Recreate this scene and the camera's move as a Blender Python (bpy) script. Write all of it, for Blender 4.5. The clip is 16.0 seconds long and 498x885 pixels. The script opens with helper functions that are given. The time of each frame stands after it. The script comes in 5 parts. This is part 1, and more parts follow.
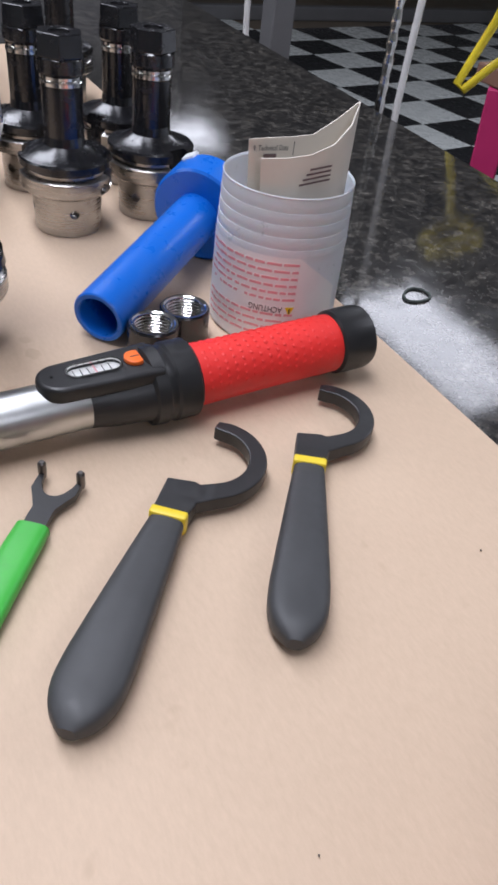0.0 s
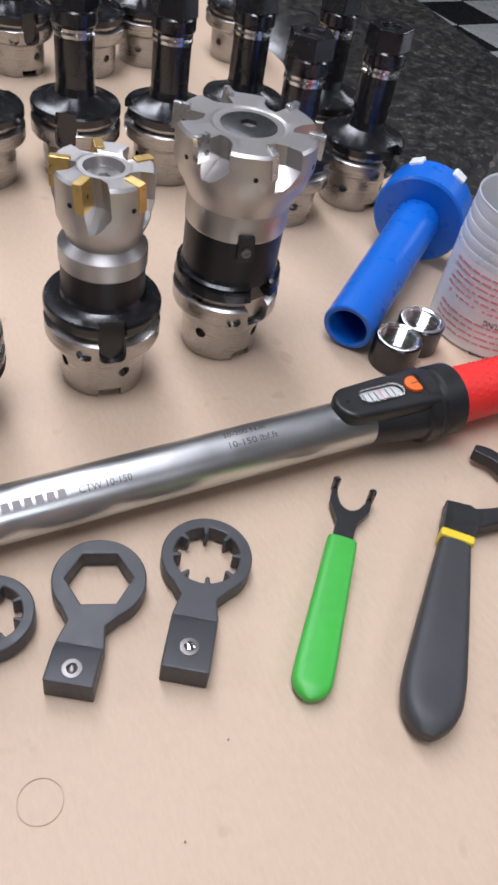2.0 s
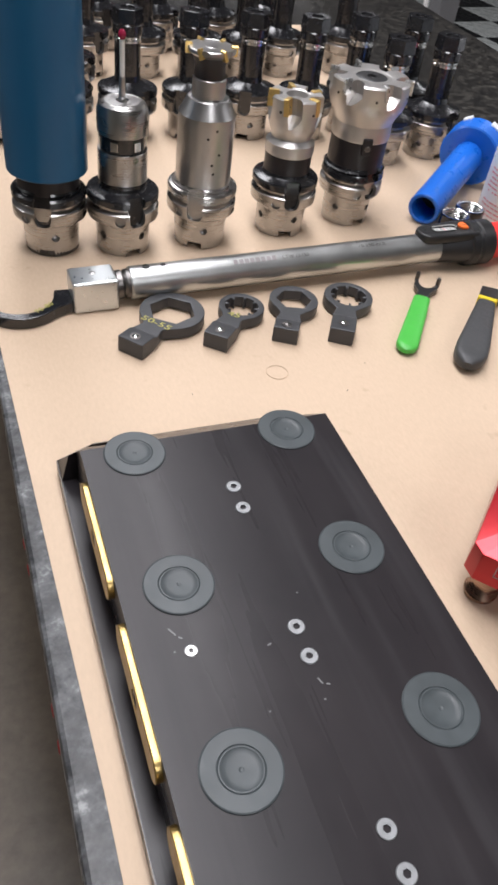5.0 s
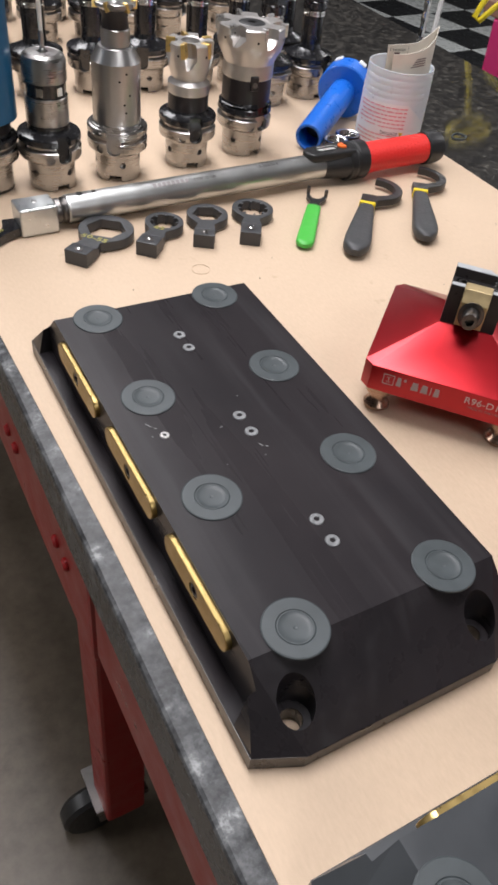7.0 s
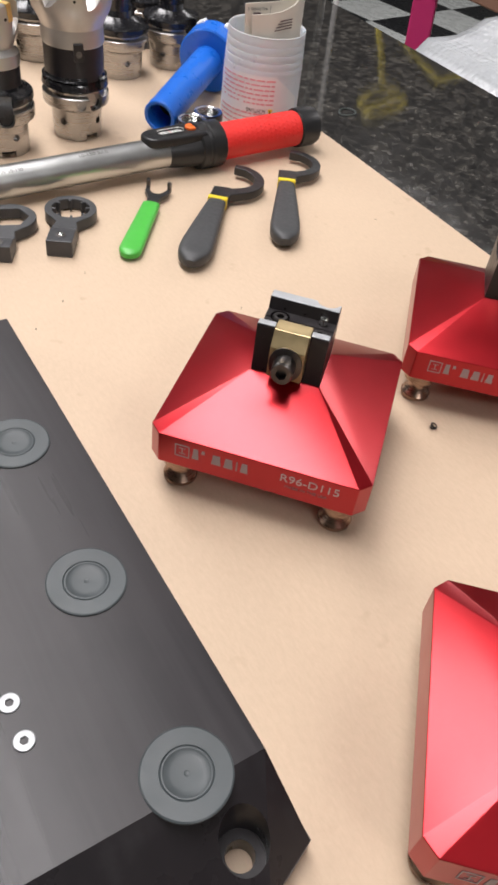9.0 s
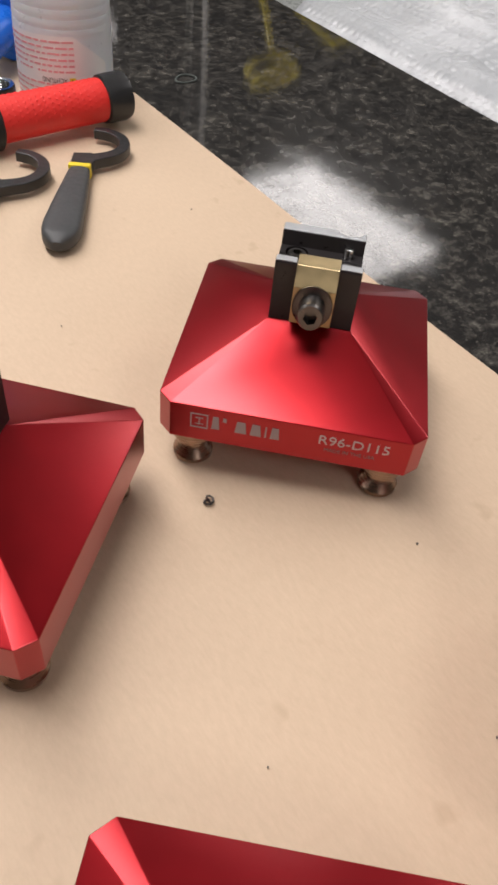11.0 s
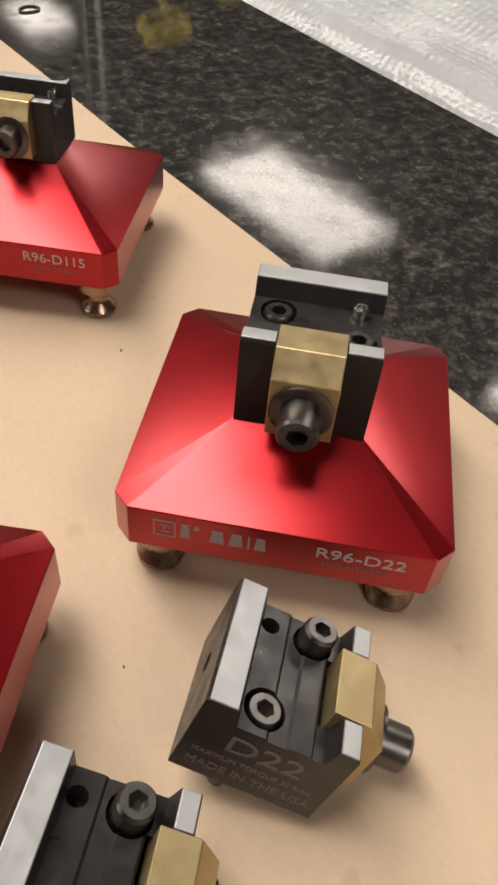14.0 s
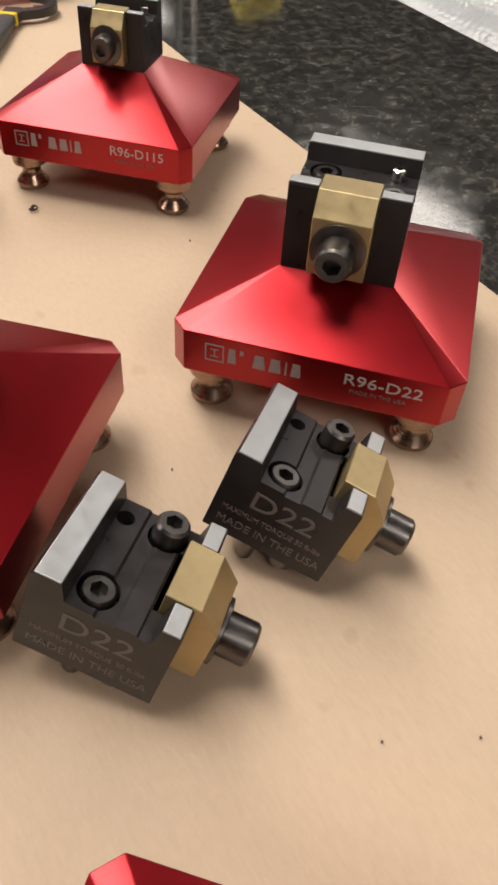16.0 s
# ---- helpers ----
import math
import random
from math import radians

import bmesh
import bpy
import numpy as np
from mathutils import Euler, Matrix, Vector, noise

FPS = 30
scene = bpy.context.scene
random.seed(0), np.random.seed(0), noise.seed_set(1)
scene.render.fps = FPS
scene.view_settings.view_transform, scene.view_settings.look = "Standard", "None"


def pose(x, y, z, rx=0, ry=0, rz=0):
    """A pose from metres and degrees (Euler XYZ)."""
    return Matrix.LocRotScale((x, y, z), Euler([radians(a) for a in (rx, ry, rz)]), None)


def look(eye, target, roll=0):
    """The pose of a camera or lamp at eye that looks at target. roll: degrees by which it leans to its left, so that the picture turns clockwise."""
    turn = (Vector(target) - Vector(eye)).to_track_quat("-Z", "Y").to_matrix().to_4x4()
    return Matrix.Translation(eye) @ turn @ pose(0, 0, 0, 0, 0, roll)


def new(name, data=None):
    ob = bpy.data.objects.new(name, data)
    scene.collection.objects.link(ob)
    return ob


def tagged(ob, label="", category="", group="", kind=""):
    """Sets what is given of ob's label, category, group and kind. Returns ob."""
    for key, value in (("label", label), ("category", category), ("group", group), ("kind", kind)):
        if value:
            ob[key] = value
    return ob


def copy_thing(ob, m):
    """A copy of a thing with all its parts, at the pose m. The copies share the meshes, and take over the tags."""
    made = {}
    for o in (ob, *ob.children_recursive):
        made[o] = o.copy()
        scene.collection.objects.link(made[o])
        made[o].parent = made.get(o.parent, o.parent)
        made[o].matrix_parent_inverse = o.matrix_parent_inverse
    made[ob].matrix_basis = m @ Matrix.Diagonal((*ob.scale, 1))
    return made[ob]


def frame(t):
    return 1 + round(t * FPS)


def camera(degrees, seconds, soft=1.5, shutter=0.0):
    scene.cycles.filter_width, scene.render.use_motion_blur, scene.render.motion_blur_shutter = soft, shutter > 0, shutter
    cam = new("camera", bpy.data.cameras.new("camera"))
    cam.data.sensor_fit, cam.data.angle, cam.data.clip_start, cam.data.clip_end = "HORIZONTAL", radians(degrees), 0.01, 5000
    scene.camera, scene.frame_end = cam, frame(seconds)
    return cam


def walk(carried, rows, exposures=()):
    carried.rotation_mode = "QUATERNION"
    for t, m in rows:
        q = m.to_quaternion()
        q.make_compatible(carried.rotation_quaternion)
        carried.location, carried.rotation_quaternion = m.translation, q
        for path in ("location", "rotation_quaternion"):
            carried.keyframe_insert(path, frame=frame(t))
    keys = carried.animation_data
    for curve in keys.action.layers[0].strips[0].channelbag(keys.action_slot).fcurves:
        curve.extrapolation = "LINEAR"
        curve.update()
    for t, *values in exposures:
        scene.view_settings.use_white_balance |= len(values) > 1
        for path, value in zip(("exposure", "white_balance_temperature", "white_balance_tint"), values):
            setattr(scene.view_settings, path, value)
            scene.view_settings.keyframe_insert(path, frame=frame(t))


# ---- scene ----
cam = camera(36.91, 16.0, 3.0)
PATH = [
    (0, (0.2186, 0.2318, 1.1571), (1.0458, 1.5408, -0.1086), 7.68),
    (0.5, (0.1853, 0.2293, 1.1781), (1.047, 1.473, -0.1298), 9.85),
    (1, (0.1503, 0.2458, 1.2036), (0.9919, 1.4629, -0.1419), 10.80),
    (1.5, (0.1311, 0.2869, 1.2191), (0.9259, 1.4796, -0.1758), 11.61),
    (2, (0.0866, 0.3006, 1.2079), (0.8312, 1.481, -0.2247), 12.15),
    (2.5, (0.043, 0.3028, 1.207), (0.7368, 1.4672, -0.2636), 12.81),
    (3, (-0.0117, 0.2833, 1.2159), (0.6399, 1.4637, -0.2613), 12.45),
    (3.2, (-0.0263, 0.2644, 1.2191), (0.587, 1.4558, -0.2656), 11.36),
    (5.3, (-0.1334, -0.0695, 1.2592), (0.4998, 1.2848, -0.0693), 8.01),
    (5.5, (-0.1407, -0.1012, 1.2568), (0.4932, 1.2621, -0.0621), 7.18),
    (6, (-0.1554, -0.1655, 1.2613), (0.5142, 1.1765, -0.0618), 6.48),
    (6.5, (-0.172, -0.1886, 1.2711), (0.5816, 1.0844, -0.0748), 7.56),
    (7, (-0.1948, -0.1579, 1.2723), (0.6076, 1.0604, -0.0959), 7.74),
    (7.5, (-0.1855, -0.1394, 1.2713), (0.6448, 1.039, -0.1151), 8.59),
    (8, (-0.1404, -0.1327, 1.2683), (0.6927, 1.0338, -0.1264), 8.99),
    (8.2, (-0.1092, -0.1329, 1.2647), (0.7171, 1.0389, -0.1296), 8.51),
    (10.3, (0.1036, -0.0026, 1.1854), (1.0218, 1.0542, -0.2429), 8.77),
    (10.5, (0.128, -0.0129, 1.1826), (1.0358, 1.0584, -0.2415), 7.90),
    (11, (0.1749, -0.0501, 1.1826), (1.0739, 1.0248, -0.2444), 7.03),
    (11.5, (0.1987, -0.0962, 1.1802), (1.1143, 0.952, -0.2562), 6.93),
    (12, (0.2309, -0.1433, 1.1618), (1.1329, 0.9308, -0.264), 5.56),
    (12.5, (0.2538, -0.1797, 1.1528), (1.1652, 0.8769, -0.28), 5.30),
    (13, (0.2581, -0.2078, 1.1462), (1.1836, 0.8298, -0.2914), 5.20),
    (13.5, (0.2417, -0.224, 1.1486), (1.181, 0.8032, -0.2875), 5.66),
    (14, (0.2337, -0.2191, 1.1601), (1.1557, 0.8349, -0.2679), 6.19),
    (14.5, (0.236, -0.2229, 1.1368), (1.1125, 0.8624, -0.2964), 6.39),
    (15, (0.2271, -0.2494, 1.1386), (1.0637, 0.8668, -0.2946), 5.79),
    (15.5, (0.2167, -0.2724, 1.1404), (1.026, 0.8641, -0.2925), 5.17),
    (16, (0.2001, -0.2916, 1.1431), (0.9716, 0.8635, -0.2958), 4.66),
]
EXPOSURES = [(0, -0.40, 5800, 16), (3.2, -0.42, 5850, 15), (5.3, -0.11, 6250, 14), (8.2, -0.08, 6350, 14), (10.5, -0.22, 6650, 14), (11.0, -0.30, 6650, 14), (12.0, -0.42, 6600, 14), (12.5, -0.22, 6800, 14), (13.0, -0.16, 7100, 14), (14.0, -0.24, 7350, 13), (15.5, -0.22, 7400, 13), (16.0, -0.21, 7150, 13)]
walk(cam, [(t, look(eye, target, roll)) for t, eye, target, roll in PATH], EXPOSURES)

# ---- world and lights ----
world = bpy.data.worlds.new("world")
scene.world = world
world.use_nodes = True
world.node_tree.nodes["Background"].inputs[0].default_value = (0.8, 0.9, 1.0, 1)
world.node_tree.nodes["Background"].inputs[1].default_value = 0.05

CEIL = 3.0
# x, y, length, watts: two rows of ceiling lights and single ones
# (0.19, -2.3) and (-2.7, 1.6) are unseen fill lamps added to brighten the table
FIXTURES = [(3.22, 3.02, 1.26, 21), (3.15, 0.45, 1.34, 34), (3.30, 6.8, 0.70, 6), (-0.04, 0.40, 1.20, 41), (0.19, 1.66, 1.30, 32), (0.19, 3.00, 1.30, 24), (0.19, -2.3, 1.34, 30), (-2.7, 1.6, 1.34, 37)]


def ceiling_lamp(x, y, length, watts):
    data = bpy.data.lights.new("fluorescent_lamp", "AREA")
    data.shape, data.size, data.size_y, data.energy = "RECTANGLE", 0.62 if length > 1 else 0.45, length, watts
    data.color = (1.0, 0.985, 0.965)
    ob = new("fluorescent_lamp", data)
    ob.location = (x, y, CEIL - 0.085)
    return ob


for fx, fy, fl, fw in FIXTURES:
    ceiling_lamp(fx, fy, fl, fw)


# ---- materials ----
class Mat:
    """A node material under construction."""

    def __init__(self, name):
        self.m = bpy.data.materials.new(name)
        self.m.use_nodes = True
        self.t = self.m.node_tree
        self.b = self.t.nodes["Principled BSDF"]
        self.co = self.t.nodes.new("ShaderNodeTexCoord")

    def n(self, kind, **values):
        node = self.t.nodes.new(kind)
        for k, v in values.items():
            node.inputs[k.replace("_", " ")].default_value = v
        return node

    def link(self, a, b):
        self.t.links.new(a, b)

    def noise(self, scale, detail=4.0, rough=0.6, stretch=None):
        node = self.n("ShaderNodeTexNoise", Scale=scale, Detail=detail, Roughness=rough)
        src = self.co.outputs["Object"]
        if stretch:
            mp = self.n("ShaderNodeMapping")
            mp.inputs["Scale"].default_value = stretch
            self.link(src, mp.inputs["Vector"])
            src = mp.outputs[0]
        self.link(src, node.inputs["Vector"])
        return node.outputs[0]

    def ramp(self, fac, stops):
        node = self.t.nodes.new("ShaderNodeValToRGB")
        els = node.color_ramp.elements
        while len(els) < len(stops):
            els.new(0.5)
        for e, (p, c) in zip(els, stops):
            e.position = p
            e.color = (*c, 1) if len(c) == 3 else c
        self.link(fac, node.inputs[0])
        return node.outputs[0]

    def mix(self, fac, a, b, mode="MIX"):
        node = self.t.nodes.new("ShaderNodeMix")
        node.data_type, node.blend_type = "RGBA", mode
        for sock, v in ((0, fac), (6, a), (7, b)):
            if isinstance(v, (int, float)):
                node.inputs[sock].default_value = v
            elif isinstance(v, tuple):
                node.inputs[sock].default_value = (*v, 1)
            else:
                self.link(v, node.inputs[sock])
        return node.outputs[2]

    def bump(self, height, strength=0.2, distance=0.001):
        node = self.n("ShaderNodeBump", Strength=strength, Distance=distance)
        self.link(height, node.inputs["Height"])
        if self.b.inputs["Normal"].links:
            self.link(self.b.inputs["Normal"].links[0].from_socket, node.inputs["Normal"])
        self.link(node.outputs[0], self.b.inputs["Normal"])

    def set(self, **values):
        for k, v in values.items():
            sock = self.b.inputs[k.replace("_", " ")]
            if isinstance(v, (int, float)):
                sock.default_value = v
            elif isinstance(v, tuple):
                sock.default_value = (*v, 1)
            else:
                self.link(v, sock)
        return self


def grey(v):
    return (v, v, v)


def plain(name, color, rough=0.5, metal=0.0, vary=0.15, scale=60.0, bump=0.05, dist=0.0004, rvary=0.12, stretch=None, **more):
    """A surface with a soft two-scale variation of tone and gloss and a fine relief."""
    m = Mat(name)
    dark = tuple(c * (1 - vary) for c in color)
    light = tuple(min(1.0, c * (1 + vary)) for c in color)
    a = m.noise(scale * 0.15, 3)
    b = m.noise(scale, 5, 0.65, stretch)
    col = m.ramp(a, [(0.3, dark), (0.7, light)])
    col = m.mix(0.35, col, m.ramp(b, [(0.3, dark), (0.7, light)]))
    m.set(Base_Color=col, Metallic=metal)
    m.set(Roughness=m.ramp(b, [(0.25, grey(max(0.02, rough - rvary))), (0.75, grey(min(1, rough + rvary)))]))
    m.set(**more)
    if bump:
        m.bump(b, bump, dist)
    return m.m


def brown_paper():
    m = Mat("kraft_paper")
    fib = m.noise(420, 5, 0.7, (1, 0.35, 1))
    cloud = m.noise(5, 3, 0.5)
    spots = m.noise(48, 2, 0.5)
    col = m.ramp(cloud, [(0.3, (0.56, 0.425, 0.305)), (0.7, (0.62, 0.475, 0.345))])
    col = m.mix(0.3, col, m.ramp(fib, [(0.3, (0.47, 0.34, 0.225)), (0.7, (0.66, 0.50, 0.36))]))
    col = m.mix(m.ramp(spots, [(0.25, grey(0.35)), (0.31, grey(0.0))]), col, (0.40, 0.28, 0.18))
    m.set(Base_Color=col, Roughness=m.ramp(fib, [(0.2, grey(0.5)), (0.8, grey(0.68))]))
    m.b.inputs["Specular IOR Level"].default_value = 0.35
    m.bump(m.noise(9, 2, 0.4), 0.5, 0.006)
    m.bump(fib, 0.12, 0.0003)
    return m.m


def granite():
    m = Mat("black_granite")
    big = m.noise(14, 4, 0.65)
    mid = m.noise(95, 6, 0.75)
    patch = m.noise(38, 5, 0.7)
    v = m.n("ShaderNodeTexVoronoi", Scale=210.0)
    m.link(m.co.outputs["Object"], v.inputs["Vector"])
    col = m.ramp(mid, [(0.36, (0.012, 0.012, 0.012)), (0.50, (0.032, 0.030, 0.028)), (0.60, (0.075, 0.070, 0.062)), (0.70, (0.17, 0.16, 0.14))])
    col = m.mix(m.ramp(big, [(0.35, grey(0.0)), (0.65, grey(0.40))]), col, (0.018, 0.018, 0.019))
    col = m.mix(m.ramp(v.outputs["Distance"], [(0.10, grey(0.30)), (0.24, grey(0.0))]), col, (0.20, 0.185, 0.16))
    m.set(Base_Color=col, Roughness=m.ramp(patch, [(0.36, grey(0.06)), (0.52, grey(0.08)), (0.70, grey(0.14))]))
    m.b.inputs["Specular IOR Level"].default_value = 0.5
    m.bump(mid, 0.05, 0.0003)
    return m.m


def mottled_granite():
    m = Mat("honed_granite_edge")
    a, b = m.noise(48, 6, 0.72), m.noise(190, 5, 0.7)
    col = m.ramp(a, [(0.38, (0.018, 0.019, 0.020)), (0.50, (0.055, 0.058, 0.062)), (0.60, (0.13, 0.135, 0.14)), (0.68, (0.42, 0.43, 0.43))])
    col = m.mix(0.3, col, m.ramp(b, [(0.35, (0.02, 0.02, 0.022)), (0.7, (0.22, 0.22, 0.22))]))
    m.set(Base_Color=col, Roughness=m.ramp(a, [(0.3, grey(0.14)), (0.7, grey(0.40))]))
    m.b.inputs["Specular IOR Level"].default_value = 0.15
    m.bump(a, 0.25, 0.0006)
    return m.m


def anodised_red():
    m = Mat("red_anodised_aluminium")
    c = m.noise(30, 3)
    col = m.ramp(c, [(0.3, (0.36, 0.0065, 0.012)), (0.7, (0.39, 0.0085, 0.015))])
    m.set(Base_Color=col, Metallic=0.90, Roughness=m.ramp(c, [(0.3, grey(0.29)), (0.7, grey(0.34))]))
    m.set(Coat_Weight=0.55, Coat_Roughness=0.22)
    return m.m


def concrete():
    m = Mat("concrete_floor")
    a, b = m.noise(2.2, 5, 0.65), m.noise(40, 5, 0.7)
    col = m.ramp(a, [(0.3, (0.080, 0.061, 0.043)), (0.5, (0.150, 0.118, 0.085)), (0.72, (0.24, 0.19, 0.14))])
    col = m.mix(0.35, col, m.ramp(b, [(0.3, (0.06, 0.048, 0.036)), (0.7, (0.20, 0.165, 0.125))]))
    m.set(Base_Color=col, Roughness=m.ramp(a, [(0.3, grey(0.28)), (0.7, grey(0.5))]))
    m.bump(b, 0.1, 0.001)
    return m.m


def turned_steel(name, tone, rough, ring=1800.0):
    """Steel turned on a lathe: fine rings along z."""
    m = Mat(name)
    g = m.noise(ring, 2, 0.5, (0.01, 0.01, 1))
    c = m.noise(45, 4)
    m.set(Base_Color=m.ramp(c, [(0.25, tuple(t * 0.85 for t in tone)), (0.75, tone)]), Metallic=1.0,
          Roughness=m.mix(0.5, m.ramp(g, [(0.3, grey(rough - 0.06)), (0.7, grey(rough + 0.06))]), m.ramp(c, [(0.3, grey(rough - 0.05)), (0.7, grey(rough + 0.08))])))
    m.bump(g, 0.05, 0.0002)
    return m.m


def plate_black():
    """Black hard-anodised plate; its long pale streaks put reflected light into the colour."""
    m = Mat("black_anodised_plate")
    streak = m.noise(55, 4, 0.6, (1, 0.05, 1))
    cloud = m.noise(14, 4, 0.6)
    col = m.ramp(cloud, [(0.3, (0.017, 0.015, 0.017)), (0.7, (0.027, 0.023, 0.025))])
    # paler streaks along y stand in for lamp light reflected on the plate
    col = m.mix(m.ramp(streak, [(0.54, grey(0.0)), (0.78, grey(0.30))]), col, (0.060, 0.059, 0.062))
    scuff = m.noise(140, 6, 0.8)
    col = m.mix(m.ramp(scuff, [(0.70, grey(0.0)), (0.76, grey(0.35))]), col, (0.14, 0.14, 0.14))
    m.set(Base_Color=col, Roughness=m.ramp(streak, [(0.3, grey(0.23)), (0.7, grey(0.37))]))
    m.b.inputs["Specular IOR Level"].default_value = 0.22
    return m.m


def bubble_wrap_mat():
    m = Mat("bubble_wrap_film")
    v = m.n("ShaderNodeTexVoronoi", Scale=82.0, Randomness=0.0)
    m.link(m.co.outputs["Object"], v.inputs["Vector"])
    w = m.noise(9, 4)
    m.set(Base_Color=m.ramp(w, [(0.3, (0.38, 0.40, 0.42)), (0.7, (0.54, 0.56, 0.58))]), Roughness=0.30, Transmission_Weight=0.0)
    m.b.inputs["Specular IOR Level"].default_value = 0.8
    m.bump(w, 0.45, 0.02)
    m.bump(m.ramp(v.outputs["Distance"], [(0.2, grey(1.0)), (0.55, grey(0.0))]), 0.35, 0.0025)
    return m.m


PAPER, GRANITE, MOTTLED, RED, CONCRETE = brown_paper(), granite(), mottled_granite(), anodised_red(), concrete()
STEEL = turned_steel("ground_steel", (0.47, 0.455, 0.44), 0.28)
SATIN = turned_steel("satin_steel", (0.50, 0.49, 0.48), 0.33)
CHROME = turned_steel("polished_chrome", (0.78, 0.78, 0.76), 0.16)
MILL = plain("bead_blasted_nickel", (0.56, 0.54, 0.52), 0.40, 0.9, 0.05, 500, 0.08, 0.0002, 0.05)
BLACK = plain("black_oxide_steel", (0.013, 0.013, 0.015), 0.22, 0.0, 0.3, 120, 0.03, Specular_IOR_Level=0.75)
BLACKSATIN = plain("black_oxide_satin", (0.017, 0.014, 0.016), 0.40, 0.0, 0.3, 200, 0.05, Specular_IOR_Level=0.45)
JAWBLACK = plain("worn_black_oxide_jaw", (0.020, 0.017, 0.018), 0.36, 0.0, 0.45, 90, 0.06, rvary=0.16, Specular_IOR_Level=0.5)
BOLT = plain("dark_alloy_bolt", (0.16, 0.15, 0.145), 0.36, 1.0, 0.2, 300, 0.05)
PLATESCREW = plain("worn_grey_screw", (0.24, 0.245, 0.25), 0.42, 0.8, 0.2, 300, 0.05)
# near-black for small dark parts, and for shade put inside bores and holes
DARK = plain("dark_bore", (0.006, 0.006, 0.006), 0.6, 0.0, 0.2, 100, 0.0)
PLATE = plate_black()
PLATE_WORN = plain("grey_worn_plate", (0.050, 0.055, 0.061), 0.36, 0.0, 0.45, 16, 0.03)
PLATE_SIDE = plain("black_anodised_side", (0.038, 0.031, 0.027), 0.32, 0.0, 0.2, 60, 0.04, Specular_IOR_Level=0.6)
PAD = plain("grey_worn_seat", (0.046, 0.056, 0.060), 0.46, 0.0, 0.25, 160, 0.08)
BRASS = plain("yellow_brass", (0.50, 0.36, 0.14), 0.36, 1.0, 0.12, 150, 0.05)
BRONZE = plain("matt_bronze", (0.54, 0.42, 0.23), 0.45, 0.85, 0.26, 120, 0.1)
STUD = turned_steel("coppery_stud_steel", (0.38, 0.255, 0.19), 0.27)
PALE = plain("ground_bare_steel", (0.50, 0.515, 0.53), 0.46, 0.6, 0.16, 160, 0.04)
PRINT = plain("laser_marking", (0.50, 0.42, 0.41), 0.5, 0.0, 0.1, 300, 0.0)
PRINTJAW = plain("jaw_laser_marking", (0.135, 0.115, 0.11), 0.5, 0.0, 0.1, 300, 0.0)
PRINTNAME = plain("pale_laser_marking", (0.36, 0.27, 0.27), 0.5, 0.0, 0.1, 300, 0.0)
PRINTDIM = plain("faint_laser_marking", (0.16, 0.11, 0.11), 0.5, 0.0, 0.1, 300, 0.0)
REDPRINT = plain("red_print", (0.74, 0.33, 0.36), 0.6, 0.0, 0.1, 300, 0.0)
BLACKPRINT = plain("black_print", (0.05, 0.05, 0.05), 0.6, 0.0, 0.1, 300, 0.0)
PAINTMARK = plain("faded_yellow_paint", (0.42, 0.38, 0.10), 0.6, 0.0, 0.2, 300, 0.05)
YELLOW = plain("yellow_paint", (0.80, 0.60, 0.02), 0.45, 0.0, 0.1, 200, 0.05)
YELLOWHOSE = plain("yellow_hose", (0.85, 0.68, 0.03), 0.3, 0.0, 0.08, 60, 0.03)
RUBBER = plain("grey_rubber_dip", (0.045, 0.046, 0.048), 0.52, 0.0, 0.15, 300, 0.15)
TOOLBLACK = plain("phosphate_steel", (0.014, 0.014, 0.015), 0.42, 0.0, 0.25, 250, 0.08, Specular_IOR_Level=0.6)
WRENCH = plain("grey_oxide_steel", (0.055, 0.056, 0.060), 0.45, 0.2, 0.15, 250, 0.1)
GREEN = plain("green_vinyl_grip", (0.06, 0.43, 0.05), 0.42, 0.0, 0.1, 200, 0.08)
BLUEPLASTIC = plain("blue_plastic", (0.012, 0.14, 0.62), 0.33, 0.0, 0.08, 100, 0.05)
BLUEPAINT = plain("teal_blue_sleeve", (0.012, 0.105, 0.225), 0.34, 0.0, 0.10, 40, 0.04, stretch=(1, 1, 0.1))
GRIPRED = plain("red_rubber_grip", (0.78, 0.028, 0.022), 0.5, 0.0, 0.06, 200, 0.05)
BLACKPLASTIC = plain("black_plastic", (0.018, 0.018, 0.019), 0.4, 0.0, 0.15, 250, 0.1)
ORANGE = plain("orange_plastic", (0.85, 0.16, 0.02), 0.4, 0.0, 0.05, 100, 0.0)
WHITEPLASTIC = plain("milky_plastic", (0.74, 0.76, 0.80), 0.35, 0.0, 0.04, 80, 0.03, Transmission_Weight=0.12, Subsurface_Weight=0.1)
LABEL = plain("label_film", (0.84, 0.83, 0.83), 0.4, 0.0, 0.03, 80, 0.0)
WHITEPAPER = plain("leaflet_paper", (0.74, 0.69, 0.61), 0.7, 0.0, 0.05, 90, 0.05)
CERAMIC = plain("white_ceramic", (0.80, 0.77, 0.72), 0.3, 0.0, 0.03, 100, 0.0)
RUBY = plain("ruby", (0.30, 0.015, 0.05), 0.1, 0.0, 0.1, 100, 0.0)
CARBIDE = plain("gold_coated_carbide", (0.78, 0.55, 0.20), 0.34, 0.85, 0.15, 300, 0.05)
CARBIDEGREY = plain("bare_carbide", (0.62, 0.62, 0.62), 0.3, 0.9, 0.15, 300, 0.05)
REDPAINT = plain("red_enamel", (0.34, 0.012, 0.014), 0.36, 0.0, 0.12, 30, 0.05)
